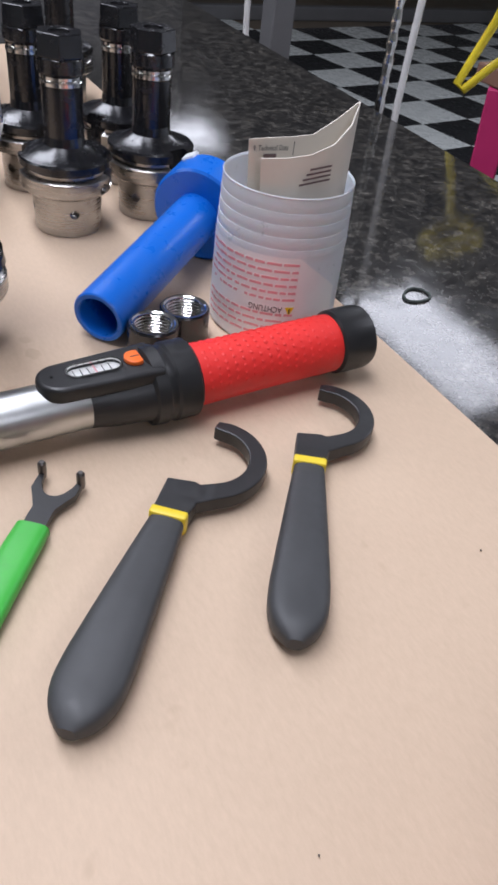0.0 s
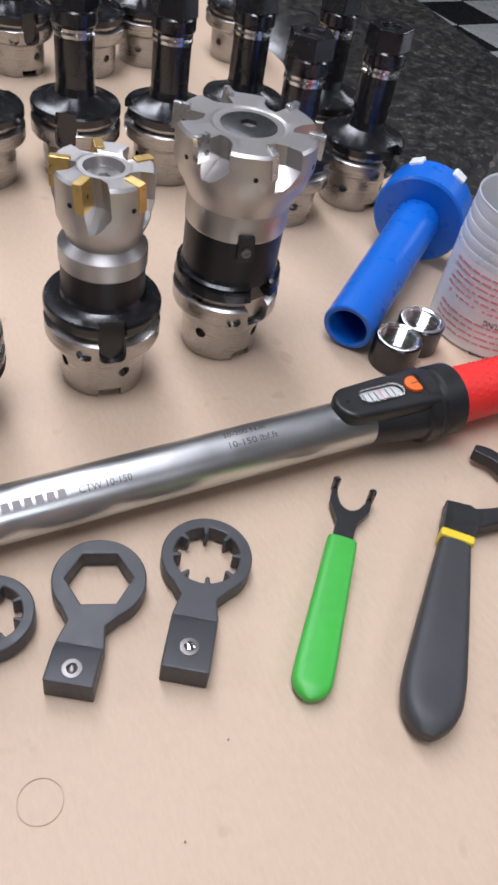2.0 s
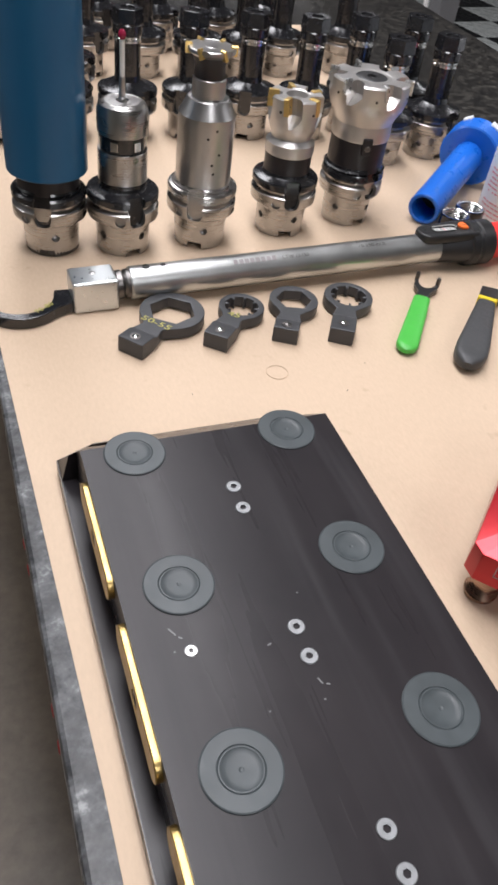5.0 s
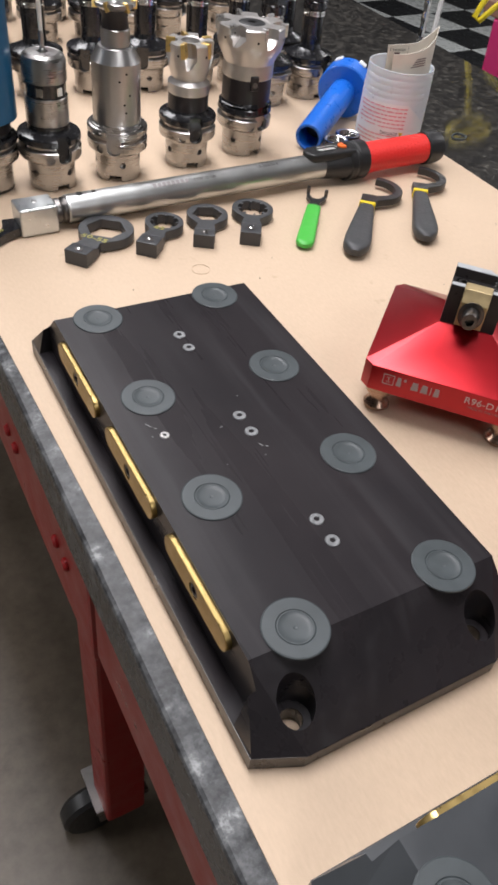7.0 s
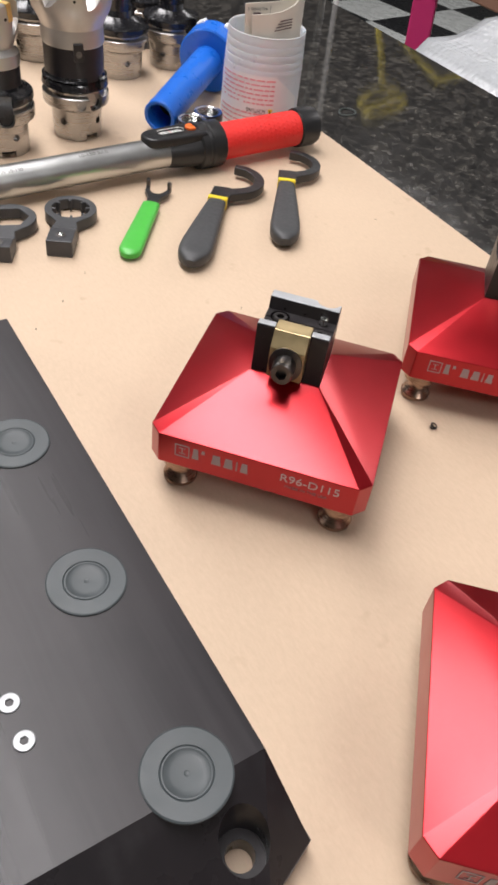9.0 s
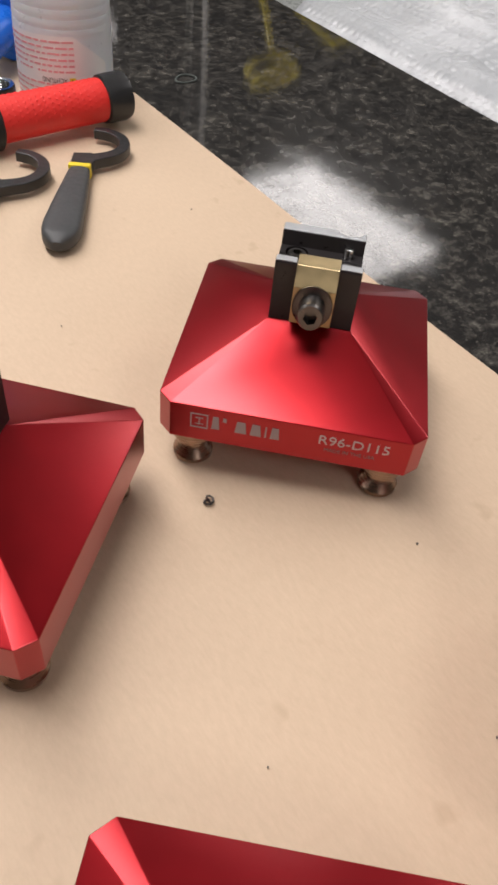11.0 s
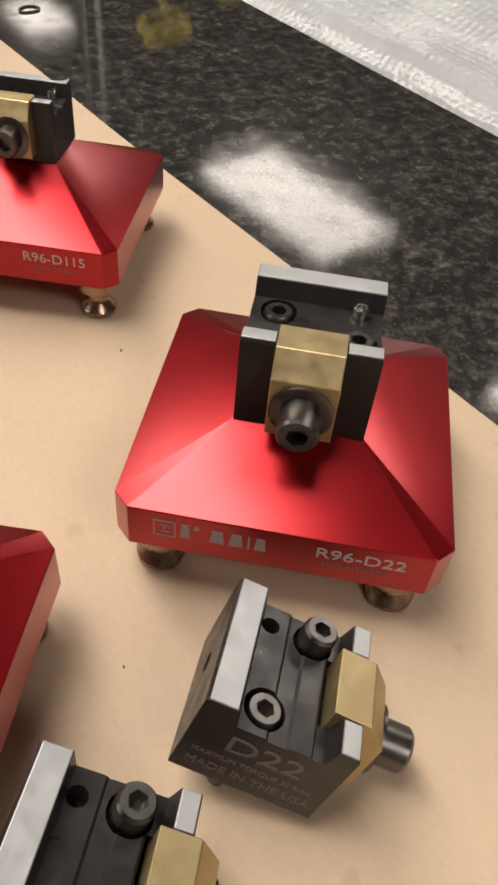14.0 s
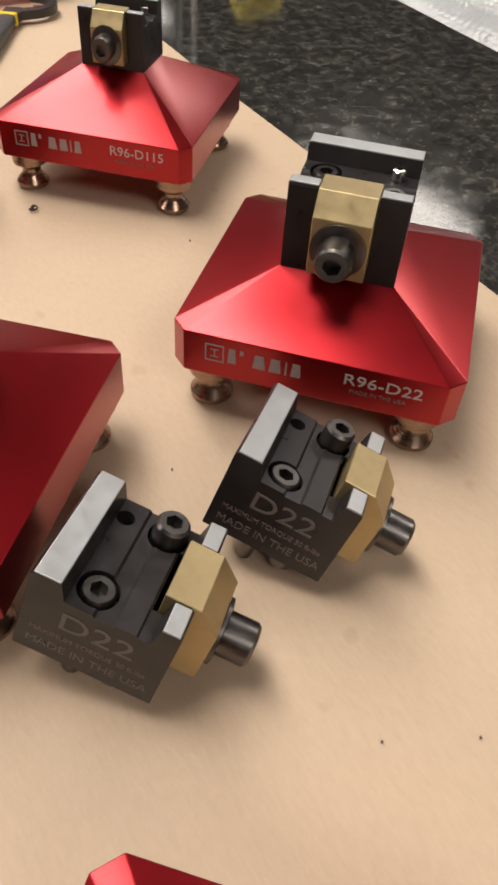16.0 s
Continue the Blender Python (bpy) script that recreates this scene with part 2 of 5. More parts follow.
PINK = plain("magenta_paint", (0.55, 0.03, 0.15), 0.45, 0.0, 0.08, 30, 0.03)
WHITECABLE = plain("white_cable", (0.78, 0.77, 0.75), 0.4, 0.0, 0.05, 60, 0.0)
TILEWHITE = plain("pale_vinyl_tile", (0.66, 0.69, 0.67), 0.28, 0.0, 0.08, 14, 0.03)
TILEBLACK = plain("black_vinyl_tile", (0.022, 0.023, 0.026), 0.25, 0.0, 0.25, 14, 0.03)
WALL = plain("grey_wall_paint", (0.44, 0.46, 0.43), 0.6, 0.0, 0.06, 3, 0.05)
WALLDARK = plain("dark_panel_paint", (0.115, 0.118, 0.115), 0.5, 0.0, 0.15, 3, 0.05)
CEILMAT = plain("ceiling_panel", (0.30, 0.30, 0.29), 0.8, 0.0, 0.05, 6, 0.05)
GREYPAINT = plain("grey_enamel", (0.16, 0.16, 0.165), 0.4, 0.0, 0.1, 20, 0.03)
WOOD = plain("brown_board", (0.24, 0.13, 0.09), 0.5, 0.0, 0.15, 20, 0.05)
WRAP = bubble_wrap_mat()
WHITECAP = plain("white_chipped_plastic", (0.75, 0.77, 0.78), 0.5, 0.0, 0.05, 100, 0.05)


# ---- building helpers ----
def finish(bm, angle=32):
    bmesh.ops.recalc_face_normals(bm, faces=bm.faces)
    for f in bm.faces:
        f.smooth = True
    lim = radians(angle)
    for e in bm.edges:
        if len(e.link_faces) != 2 or e.calc_face_angle(0) > lim:
            e.smooth = False
        elif e.calc_face_angle(0) > 0.12:
            # a broad flat face stays flat beside a narrow bevel
            a, b = (f.calc_area() for f in e.link_faces)
            if max(a, b) > 6 * min(a, b):
                e.smooth = False
    return bm


def part(name, bm, material, parent=None, label="", angle=32, m=None):
    """Links a bmesh as one mesh object, under a thing or a part where one is given."""
    finish(bm, angle)
    me = bpy.data.meshes.new(name)
    bm.to_mesh(me)
    bm.free()
    for mat in (material if isinstance(material, (list, tuple)) else [material]):
        me.materials.append(mat)
    ob = new(name, me)
    if parent is not None:
        ob.parent = parent
    if m is not None:
        ob.matrix_basis = m
    if label:
        ob["label"] = label
    return ob


def thing(name, m, label, category, group="", kind=""):
    ob = new(name)
    ob.empty_display_size = 0.02
    ob.matrix_basis = m
    return tagged(ob, label, category, group, kind)


def lathe(profile, seg=48, caps=True):
    """A body turned round z from (radius, height) pairs, bottom to top."""
    bm = bmesh.new()
    rings = []
    for r, z in profile:
        if r < 1e-6:
            rings.append([bm.verts.new((0, 0, z))])
        else:
            rings.append([bm.verts.new((r * math.cos(2 * math.pi * i / seg), r * math.sin(2 * math.pi * i / seg), z)) for i in range(seg)])
    for a, b in zip(rings, rings[1:]):
        for i in range(seg):
            j = (i + 1) % seg
            if len(a) == 1 and len(b) == 1:
                continue
            if len(a) == 1:
                bm.faces.new((a[0], b[j], b[i]))
            elif len(b) == 1:
                bm.faces.new((a[i], a[j], b[0]))
            else:
                bm.faces.new((a[i], a[j], b[j], b[i]))
    if caps:
        if len(rings[0]) > 1:
            bm.faces.new(rings[0][::-1])
        if len(rings[-1]) > 1:
            bm.faces.new(rings[-1])
    return bm


def bevel(bm, width, seg=2, angle=30):
    bmesh.ops.recalc_face_normals(bm, faces=bm.faces)
    lim = radians(angle)
    edges = [e for e in bm.edges if len(e.link_faces) == 2 and e.calc_face_angle(0) > lim]
    bmesh.ops.bevel(bm, geom=edges, offset=width, segments=seg, profile=0.5, affect="EDGES", clamp_overlap=True)
    return bm


def box(x0, x1, y0, y1, z0, z1, bev=0.0, seg=2):
    bm = bmesh.new()
    bmesh.ops.create_cube(bm, size=1)
    bmesh.ops.transform(bm, matrix=Matrix.LocRotScale(((x0 + x1) / 2, (y0 + y1) / 2, (z0 + z1) / 2), None, (x1 - x0, y1 - y0, z1 - z0)), verts=bm.verts)
    if bev:
        bevel(bm, bev, seg)
    return bm


def prism(outline, z0, z1, bev=0.0, seg=2):
    """A flat outline raised from z0 to z1."""
    bm = bmesh.new()
    lo = [bm.verts.new((x, y, z0)) for x, y in outline]
    hi = [bm.verts.new((x, y, z1)) for x, y in outline]
    n = len(outline)
    bm.faces.new(lo[::-1])
    bm.faces.new(hi)
    for i in range(n):
        j = (i + 1) % n
        bm.faces.new((lo[i], lo[j], hi[j], hi[i]))
    if bev:
        bevel(bm, bev, seg)
    return bm


def loft(loops):
    """Skin between closed loops of equal count, capped."""
    bm = bmesh.new()
    rows = [[bm.verts.new(p) for p in lp] for lp in loops]
    n = len(rows[0])
    for a, b in zip(rows, rows[1:]):
        for i in range(n):
            j = (i + 1) % n
            bm.faces.new((a[i], a[j], b[j], b[i]))
    bm.faces.new(rows[0][::-1])
    bm.faces.new(rows[-1])
    bmesh.ops.remove_doubles(bm, verts=bm.verts, dist=1e-6)
    return bm


def move(bm, m):
    bmesh.ops.transform(bm, matrix=m, verts=bm.verts)
    return bm


def join(*bms):
    out = bms[0]
    for b in bms[1:]:
        me = bpy.data.meshes.new("joined")
        b.to_mesh(me)
        b.free()
        out.from_mesh(me)
        bpy.data.meshes.remove(me)
    return out


def cut(bm, *cutters):
    """The bmesh less the cutters."""
    for c in cutters:
        obs = []
        for b in (bm, c):
            bmesh.ops.recalc_face_normals(b, faces=b.faces)
            me = bpy.data.meshes.new("cut")
            b.to_mesh(me)
            b.free()
            obs.append(new("cut", me))
        mod = obs[0].modifiers.new("cut", "BOOLEAN")
        mod.operation, mod.solver, mod.object = "DIFFERENCE", "EXACT", obs[1]
        dg = bpy.context.evaluated_depsgraph_get()
        me = bpy.data.meshes.new_from_object(obs[0].evaluated_get(dg))
        bm = bmesh.new()
        bm.from_mesh(me)
        for o in obs:
            d = o.data
            bpy.data.objects.remove(o)
            bpy.data.meshes.remove(d)
        bpy.data.meshes.remove(me)
    return bm


def arc(cx, cy, r, a0, a1, n):
    return [(cx + r * math.cos(radians(a0 + (a1 - a0) * i / n)), cy + r * math.sin(radians(a0 + (a1 - a0) * i / n))) for i in range(n + 1)]


def tube(points, radius, sides=10, closed_ends=True):
    """A round rod along a row of points; radius may be a list."""
    bm = bmesh.new()
    pts = [Vector(p) for p in points]
    rows = []
    up = Vector((0, 0, 1))
    for i, p in enumerate(pts):
        d = (pts[min(i + 1, len(pts) - 1)] - pts[max(i - 1, 0)]).normalized()
        if abs(d.dot(up)) > 0.95:
            up = Vector((1, 0, 0)) if abs(d.x) < 0.9 else Vector((0, 1, 0))
        s = d.cross(up).normalized()
        u = s.cross(d).normalized()
        up = u
        r = radius[i] if isinstance(radius, (list, tuple)) else radius
        rows.append([bm.verts.new(p + (s * math.cos(2 * math.pi * k / sides) + u * math.sin(2 * math.pi * k / sides)) * r) for k in range(sides)])
    for a, b in zip(rows, rows[1:]):
        for k in range(sides):
            bm.faces.new((a[k], a[(k + 1) % sides], b[(k + 1) % sides], b[k]))
    if closed_ends:
        bm.faces.new(rows[0][::-1])
        bm.faces.new(rows[-1])
    return bm


def lettering(text, size, depth=0.0002, width=None, align="LEFT"):
    """Raised letters in the built-in font, in the xy plane, read along x."""
    cu = bpy.data.curves.new("letters", "FONT")
    cu.body, cu.size, cu.extrude, cu.align_x, cu.resolution_u = text, size, depth / 2, align, 3
    ob = new("letters", cu)
    dg = bpy.context.evaluated_depsgraph_get()
    me = bpy.data.meshes.new_from_object(ob.evaluated_get(dg))
    bm = bmesh.new()
    bm.from_mesh(me)
    bpy.data.objects.remove(ob)
    bpy.data.curves.remove(cu)
    bpy.data.meshes.remove(me)
    if width:
        xs = [v.co.x for v in bm.verts]
        k = width / (max(xs) - min(xs))
        bmesh.ops.scale(bm, vec=(k, 1, 1), verts=bm.verts)
    return bm


def hexagon(r, turn=0):
    return [(r * math.cos(radians(60 * i + turn)), r * math.sin(radians(60 * i + turn))) for i in range(6)]


T = 0.9                      # height of the paper on the table
TABLE_L, TABLE_R = -0.1155, 0.812


def at(x, y, turn=0, z=0.0):
    return pose(x, y, T + z, 0, 0, turn)


# ---- the room ----
def setting(name, bm, mat, label, category="structure"):
    return tagged(part(name, bm, mat), label, category, kind="structure")


RX0, RX1, RY0, RY1 = -3.5, 7.5, -4.0, 11.0
floor = setting("floor", box(RX0, RX1, RY0, RY1, -0.1, 0.0), CONCRETE, "worn brown-grey sealed concrete workshop floor", "floor")
# ceiling and outer walls are unseen, added to close the room and bounce light
setting("ceiling", box(RX0, RX1, RY0, RY1, CEIL, CEIL + 0.1), CEILMAT, "plain pale workshop ceiling, added out of view", "ceiling")
setting("wall_west", box(RX0 - 0.1, RX0, RY0, RY1, 0, CEIL), WALL, "plain grey painted wall, added out of view", "wall")
setting("wall_east", box(RX1, RX1 + 0.1, RY0, RY1, 0, CEIL), WALL, "plain grey painted wall, added out of view", "wall")
setting("wall_south", box(RX0, RX1, RY0 - 0.1, RY0, 0, CEIL), WALL, "plain grey painted wall, added out of view", "wall")
setting("wall_north", box(RX0, RX1, RY1, RY1 + 0.1, 0, CEIL), WALL, "plain grey painted wall, added out of view", "wall")
setting("dark_partition", box(-3.0, 2.6, 5.6, 5.7, 0, 2.4), WALLDARK, "dark grey panel partition behind the table", "partition")
setting("grey_curb", box(2.6, 6.5, 6.02, 6.12, 0, 0.10, 0.01), GREYPAINT, "low grey strip at the edge of the tiled floor", "strip")
# joints sawn into the concrete
setting("floor_joint", box(RX0, -0.2, 0.601, 0.607, 0.0004, 0.001), DARK, "thin dark saw joint in the concrete floor", "joint")

# the last two housings only carry the added fill lamps
for fx, fy, fl, fw in FIXTURES:
    fixture = thing("ceiling_light", pose(fx, fy, CEIL), "white rectangular fluorescent ceiling light out of view, lit", "ceiling light", "ceiling lights")
    hl = fl / 2 + 0.005
    fr = join(box(-0.33, 0.33, -hl - 0.014, -hl, -0.08, 0), box(-0.33, 0.33, hl, hl + 0.014, -0.08, 0), box(-0.33, -0.312, -hl, hl, -0.08, 0), box(0.312, 0.33, -hl, hl, -0.08, 0))
    part("frame", fr, CEILMAT, fixture)
    part("back_panel", box(-0.312, 0.312, -hl, hl, -0.02, -0.001), WHITECAP, fixture)

# ---- the granite table ----
table = thing("surface_plate_table", pose(0, 0, 0), "black granite surface plate on a red steel stand with casters", "table")
TY0, TY1 = -0.75, 1.85
EDGE = TABLE_L + 0.0215
# strip along the left edge, coloured a paler mottled grey than the slab
part("edge_band", box(TABLE_L, EDGE, TY0, TY1, T - 0.052, T - 0.001, 0.003, 2), MOTTLED, table, "mottled grey granite edge")
part("granite_slab", prism([(EDGE + 0.0002, TY0), (TABLE_R - 0.040, TY0), (TABLE_R + 0.068, TY1), (EDGE + 0.0002, TY1)], T - 0.052, T - 0.001, 0.003, 2), GRANITE, table, "dark speckled polished granite slab")


def stand_beam(x0, x1, y0, y1, z0, z1):
    return part("stand_beam", box(x0, x1, y0, y1, z0, z1, 0.004), REDPAINT, table, "red enamelled steel beam")


stand_beam(TABLE_L + 0.0040, TABLE_L + 0.05, 0.146, TY1 - 0.02, T - 0.168, T - 0.053)
stand_beam(TABLE_L + 0.0050, TABLE_L + 0.05, TY0 + 0.02, 0.140, T - 0.145, T - 0.053)
stand_beam(TABLE_R - 0.06, TABLE_R - 0.01, TY0 + 0.02, TY1 - 0.02, T - 0.150, T - 0.054)
stand_beam(TABLE_L + 0.055, TABLE_R - 0.065, TY1 - 0.08, TY1 - 0.02, T - 0.150, T - 0.054)
stand_beam(TABLE_L + 0.055, TABLE_R - 0.065, TY0 + 0.02, TY0 + 0.08, T - 0.150, T - 0.054)
for lx, ly in ((TABLE_L + 0.030, 0.237), (TABLE_R - 0.11, 0.165), (TABLE_L + 0.012, 1.65), (TABLE_R - 0.11, 1.65), (TABLE_L + 0.012, -0.7), (TABLE_R - 0.11, -0.7)):
    leg = part("stand_leg", box(lx, lx + 0.057, ly, ly + 0.062, 0.13, T - 0.149, 0.005), REDPAINT, table, "red square steel leg")
    wheel = part("caster_wheel", move(lathe([(0.012, -0.016), (0.045, -0.016), (0.05, -0.01), (0.05, 0.01), (0.045, 0.016), (0.012, 0.016)], 28), pose(lx - 0.004, ly + 0.06, 0.052, 90, 0, 0)), BLACKPLASTIC, leg, "black rubber caster wheel")
    part("caster_fork", join(box(lx - 0.002, lx + 0.030, ly + 0.036, ly + 0.041, 0.045, 0.13), box(lx - 0.002, lx + 0.03, ly + 0.079, ly + 0.084, 0.045, 0.13), box(lx - 0.01, lx + 0.07, ly + 0.02, ly + 0.09, 0.118, 0.129)), STEEL, leg, "grey steel caster fork")
for by in (0.20, 0.225, 0.34, 0.365):
    part("bolt_head", move(lathe([(0.006, 0), (0.006, 0.002), (0.004, 0.004)], 12), pose(TABLE_L + 0.0040, by, T - 0.105, 0, -90, 0)), REDPAINT, table)


def paper_sheet():
    """The brown paper: a thin sheet with slight waves, its edges a little uneven."""
    bm = bmesh.new()
    nx, ny = 40, 110
    y0, y1 = -0.73, 1.36
    top, low = [], []
    for j in range(ny + 1):
        y = y0 + (y1 - y0) * j / ny
        xl = max(TABLE_L + 0.002, -0.100 - 0.0115 * max(0.0, (y - 0.12) / 0.45))
        xr = 0.5185 + 0.004 * min(1.0, max(0.0, (y - 0.30) / 0.3)) + 0.0015 * noise.noise((0, y * 3, 0))
        ra, rb = [], []
        for i in range(nx + 1):
            x = xl + (xr - xl) * i / nx
            h = 0.0004 * noise.noise((x * 6, y * 6, 3))
            ra.append(bm.verts.new((x, y, T + min(0, h - 0.0002))))
            rb.append(bm.verts.new((x, y, T - 0.001)))
        top.append(ra)
        low.append(rb)
    for j in range(ny):
        for i in range(nx):
            bm.faces.new((top[j][i], top[j][i + 1], top[j + 1][i + 1], top[j + 1][i]))
    rim = [*[(j, 0) for j in range(ny, 0, -1)], *[(0, i) for i in range(nx)], *[(j, nx) for j in range(ny)], *[(ny, i) for i in range(nx, 0, -1)]]
    for a, b in zip(rim, rim[1:] + rim[:1]):
        bm.faces.new((top[a[0]][a[1]], low[a[0]][a[1]], low[b[0]][b[1]], top[b[0]][b[1]]))
    return bm


tagged(part("kraft_paper", paper_sheet(), PAPER), "sheet of brown kraft paper covering the granite table", "paper")


# ---- mounting plate ----
def seat_pad(parent, x, y, z, r=0.0180):
    pad = part("locating_seat", lathe([(r, -0.0004), (r, 0.0006), (r - 0.0007, 0.0010), (0.0106, 0.0010), (0.0102, 0.0006), (0.0098, 0.0010), (0.0092, 0.0010), (0.0086, 0.0006), (0.0060, 0.0004), (0.0030, 0.0003), (0.0012, 0.0003), (0.0008, 0.0001), (0, 0.0001)], 48), PAD, parent, "round grey worn locating seat", m=pose(x, y, z))
    return pad


def flush_screw(parent, x, y, z, r=0.0044):
    s = part("countersunk_screw", cut(lathe([(r, -0.003), (r, 0.0004), (r - 0.0004, 0.0007), (0, 0.0007)], 28), prism(hexagon(r * 0.42), -0.0015, 0.002)), SATIN if r < 0.004 else PLATESCREW, parent, "small socket screw", m=pose(x, y, z))
    return s


def side_bar(parent, y, z, length, height, out, mat=None):
    """Brass bar with round ends on the -x wall of a plate."""
    h = height / 2
    o = [*arc(length / 2 - h, 0, h, -90, 90, 10), *arc(-length / 2 + h, 0, h, 90, 270, 10)]
    bar = part("brass_bar", cut(prism(o, 0, 0.004, 0.0006), lathe([(0.0050, -0.01), (0.0050, 0.02)], 24)), BRASS, parent, "yellow brass wedge bar with rounded ends", m=Matrix.Translation((out, y, z)) @ pose(0, 0, 0, 88.5, 0, -90))
    part("bar_screw", cut(lathe([(0.0048, 0.0), (0.0048, 0.003), (0.0042, 0.0036)], 24), prism(hexagon(0.0024), 0.001, 0.02)), BLACKSATIN, bar, "black socket screw")
    return bar


def mounting_plate(name, m, rows, label, bars, top_mat):
    """A black pyramid-edged plate with two columns of round seats, brass bars on its -x side."""
    th = thing(name, m, label, "fixture plate", "fixture plates")
    L = 0.096 * (rows - 1)
    H, LIP = 0.0505, 0.0115
    y0, y1 = -0.0465, L + 0.0545
    ty0, ty1 = -0.006, L + 0.009
    cx, cy = 0.026, 0.011
    def octo(xx, a, b, px, py, z):
        return [(-xx + px, a, z), (xx - px, a, z), (xx, a + py, z), (xx, b - py, z), (xx - px, b, z), (-xx + px, b, z), (-xx, b - py, z), (-xx, a + py, z)]
    lip = loft([octo(0.0885, y0, y1, cx, cy, 0.0006), octo(0.0885, y0, y1, cx, cy, LIP)])
    body = loft([octo(0.0880, y0, y1, cx, cy, LIP - 0.001), octo(0.0880, y0, y1, cx, cy, LIP), octo(0.0790, ty0, ty1, 0.0, 0.0, H)])
    # side channel that leaves a ledge above the lip
    body = cut(body, box(-0.12, -0.0782, y0 + 0.030, y1 - 0.030, LIP + 0.0005, 0.1))
    whole = join(body)
    holes = []
    for hx in (-0.060, 0.060):
        for hy in (y0 + 0.020, y1 - 0.020):
            holes.append(move(lathe([(0.0105, 0.012), (0.0105, 0.08)], 36), pose(hx, hy, 0)))
            holes.append(move(lathe([(0.0062, -0.01), (0.0062, 0.02)], 28), pose(hx, hy, 0)))
    whole = cut(whole, *[h for h in holes[0::2]])
    whole = cut(whole, *[h for h in holes[1::2]])
    lo = lip
    for hx in (-0.060, 0.060):
        for hy in (y0 + 0.020, y1 - 0.020):
            lo = cut(lo, move(lathe([(0.0062, -0.01), (0.0062, 0.02)], 28), pose(hx, hy, 0)))
    for f in whole.faces:
        f.material_index = 0
    part("plate_body", whole, top_mat, th, angle=20)
    part("plate_lip", lo, PLATE_SIDE, th, angle=20)
    for i in range(rows):
        for x in (-0.048, 0.048):
            seat_pad(th, x, 0.096 * i, H)
    for y in bars:
        side_bar(th, y, 0.0395, 0.078, 0.0155, -0.0778)
    return th


plate = mounting_plate("fixture_plate", at(0, 0), 4, "long black anodised fixture plate with eight round grey seats", (0.048, 0.144, 0.240), PLATE)
for sx, sy in ((0.0, 0.249), (0.0, 0.2325), (0.0, 0.1535), (0.0, 0.137), (0.0, 0.057), (0.0, 0.040)):
    flush_screw(plate, sx, sy, 0.0505)
flush_screw(plate, -0.0525, 0.1545, 0.0503, 0.0032)
NICK = plain("bare_metal_nick", (0.20, 0.20, 0.20), 0.55, 0.2, 0.2, 300, 0.05)
for nx, ny, ln, turn in ((-0.0585, 0.1665, 0.0050, -60), (-0.0555, 0.1625, 0.0022, -40), (-0.0600, 0.1560, 0.0010, 0), (0.0000, 0.1240, 0.0035, -70), (0.0030, 0.1215, 0.0018, -20), (-0.0015, 0.1150, 0.0010, 0), (-0.0160, 0.1480, 0.0022, 15), (-0.0490, 0.0800, 0.0028, 40), (-0.0275, 0.1165, 0.0009, 0), (0.0080, 0.1720, 0.0009, 0)):
    part("nick", box(-ln / 2, ln / 2, -0.00035, 0.00035, 0, 0.0001), NICK, plate, m=pose(nx, ny, 0.0506, 0, 0, turn))
plate_two = mounting_plate("fixture_plate", at(-0.054, -0.1825, -90), 2, "short black anodised fixture plate with a brass side bar", (0.048,), PLATE_WORN)


# ---- red riser with a dovetail jaw ----
def cap_screw(parent, m, r=0.0068, h=0.011, mat=None, washer=True, name="cap_screw"):
    if washer:
        part("washer", lathe([(0.003, 0), (r * 1.45, 0), (r * 1.5, 0.0004), (r * 1.5, 0.0016), (r * 1.35, 0.002), (0.003, 0.002)], 36), BOLT, parent, m=m)
    seg = 48
    bm = lathe([(r, 0.0015), (r, h - 0.0012), (r - 0.0010, h), (0, h)], seg)
    for v in bm.verts:
        ang = round(math.atan2(v.co.y, v.co.x) / (2 * math.pi) * seg)
        if v.co.z < h - 0.0011 and math.hypot(v.co.x, v.co.y) > r * 0.9 and ang % 2:
            v.co.x *= 0.975
            v.co.y *= 0.975
    bm = cut(bm, prism(hexagon(r * 0.52, 15), h - 0.005, h + 0.01))
    return part(name, bm, mat or BOLT, parent, "dark socket head cap screw", m=m, angle=40)


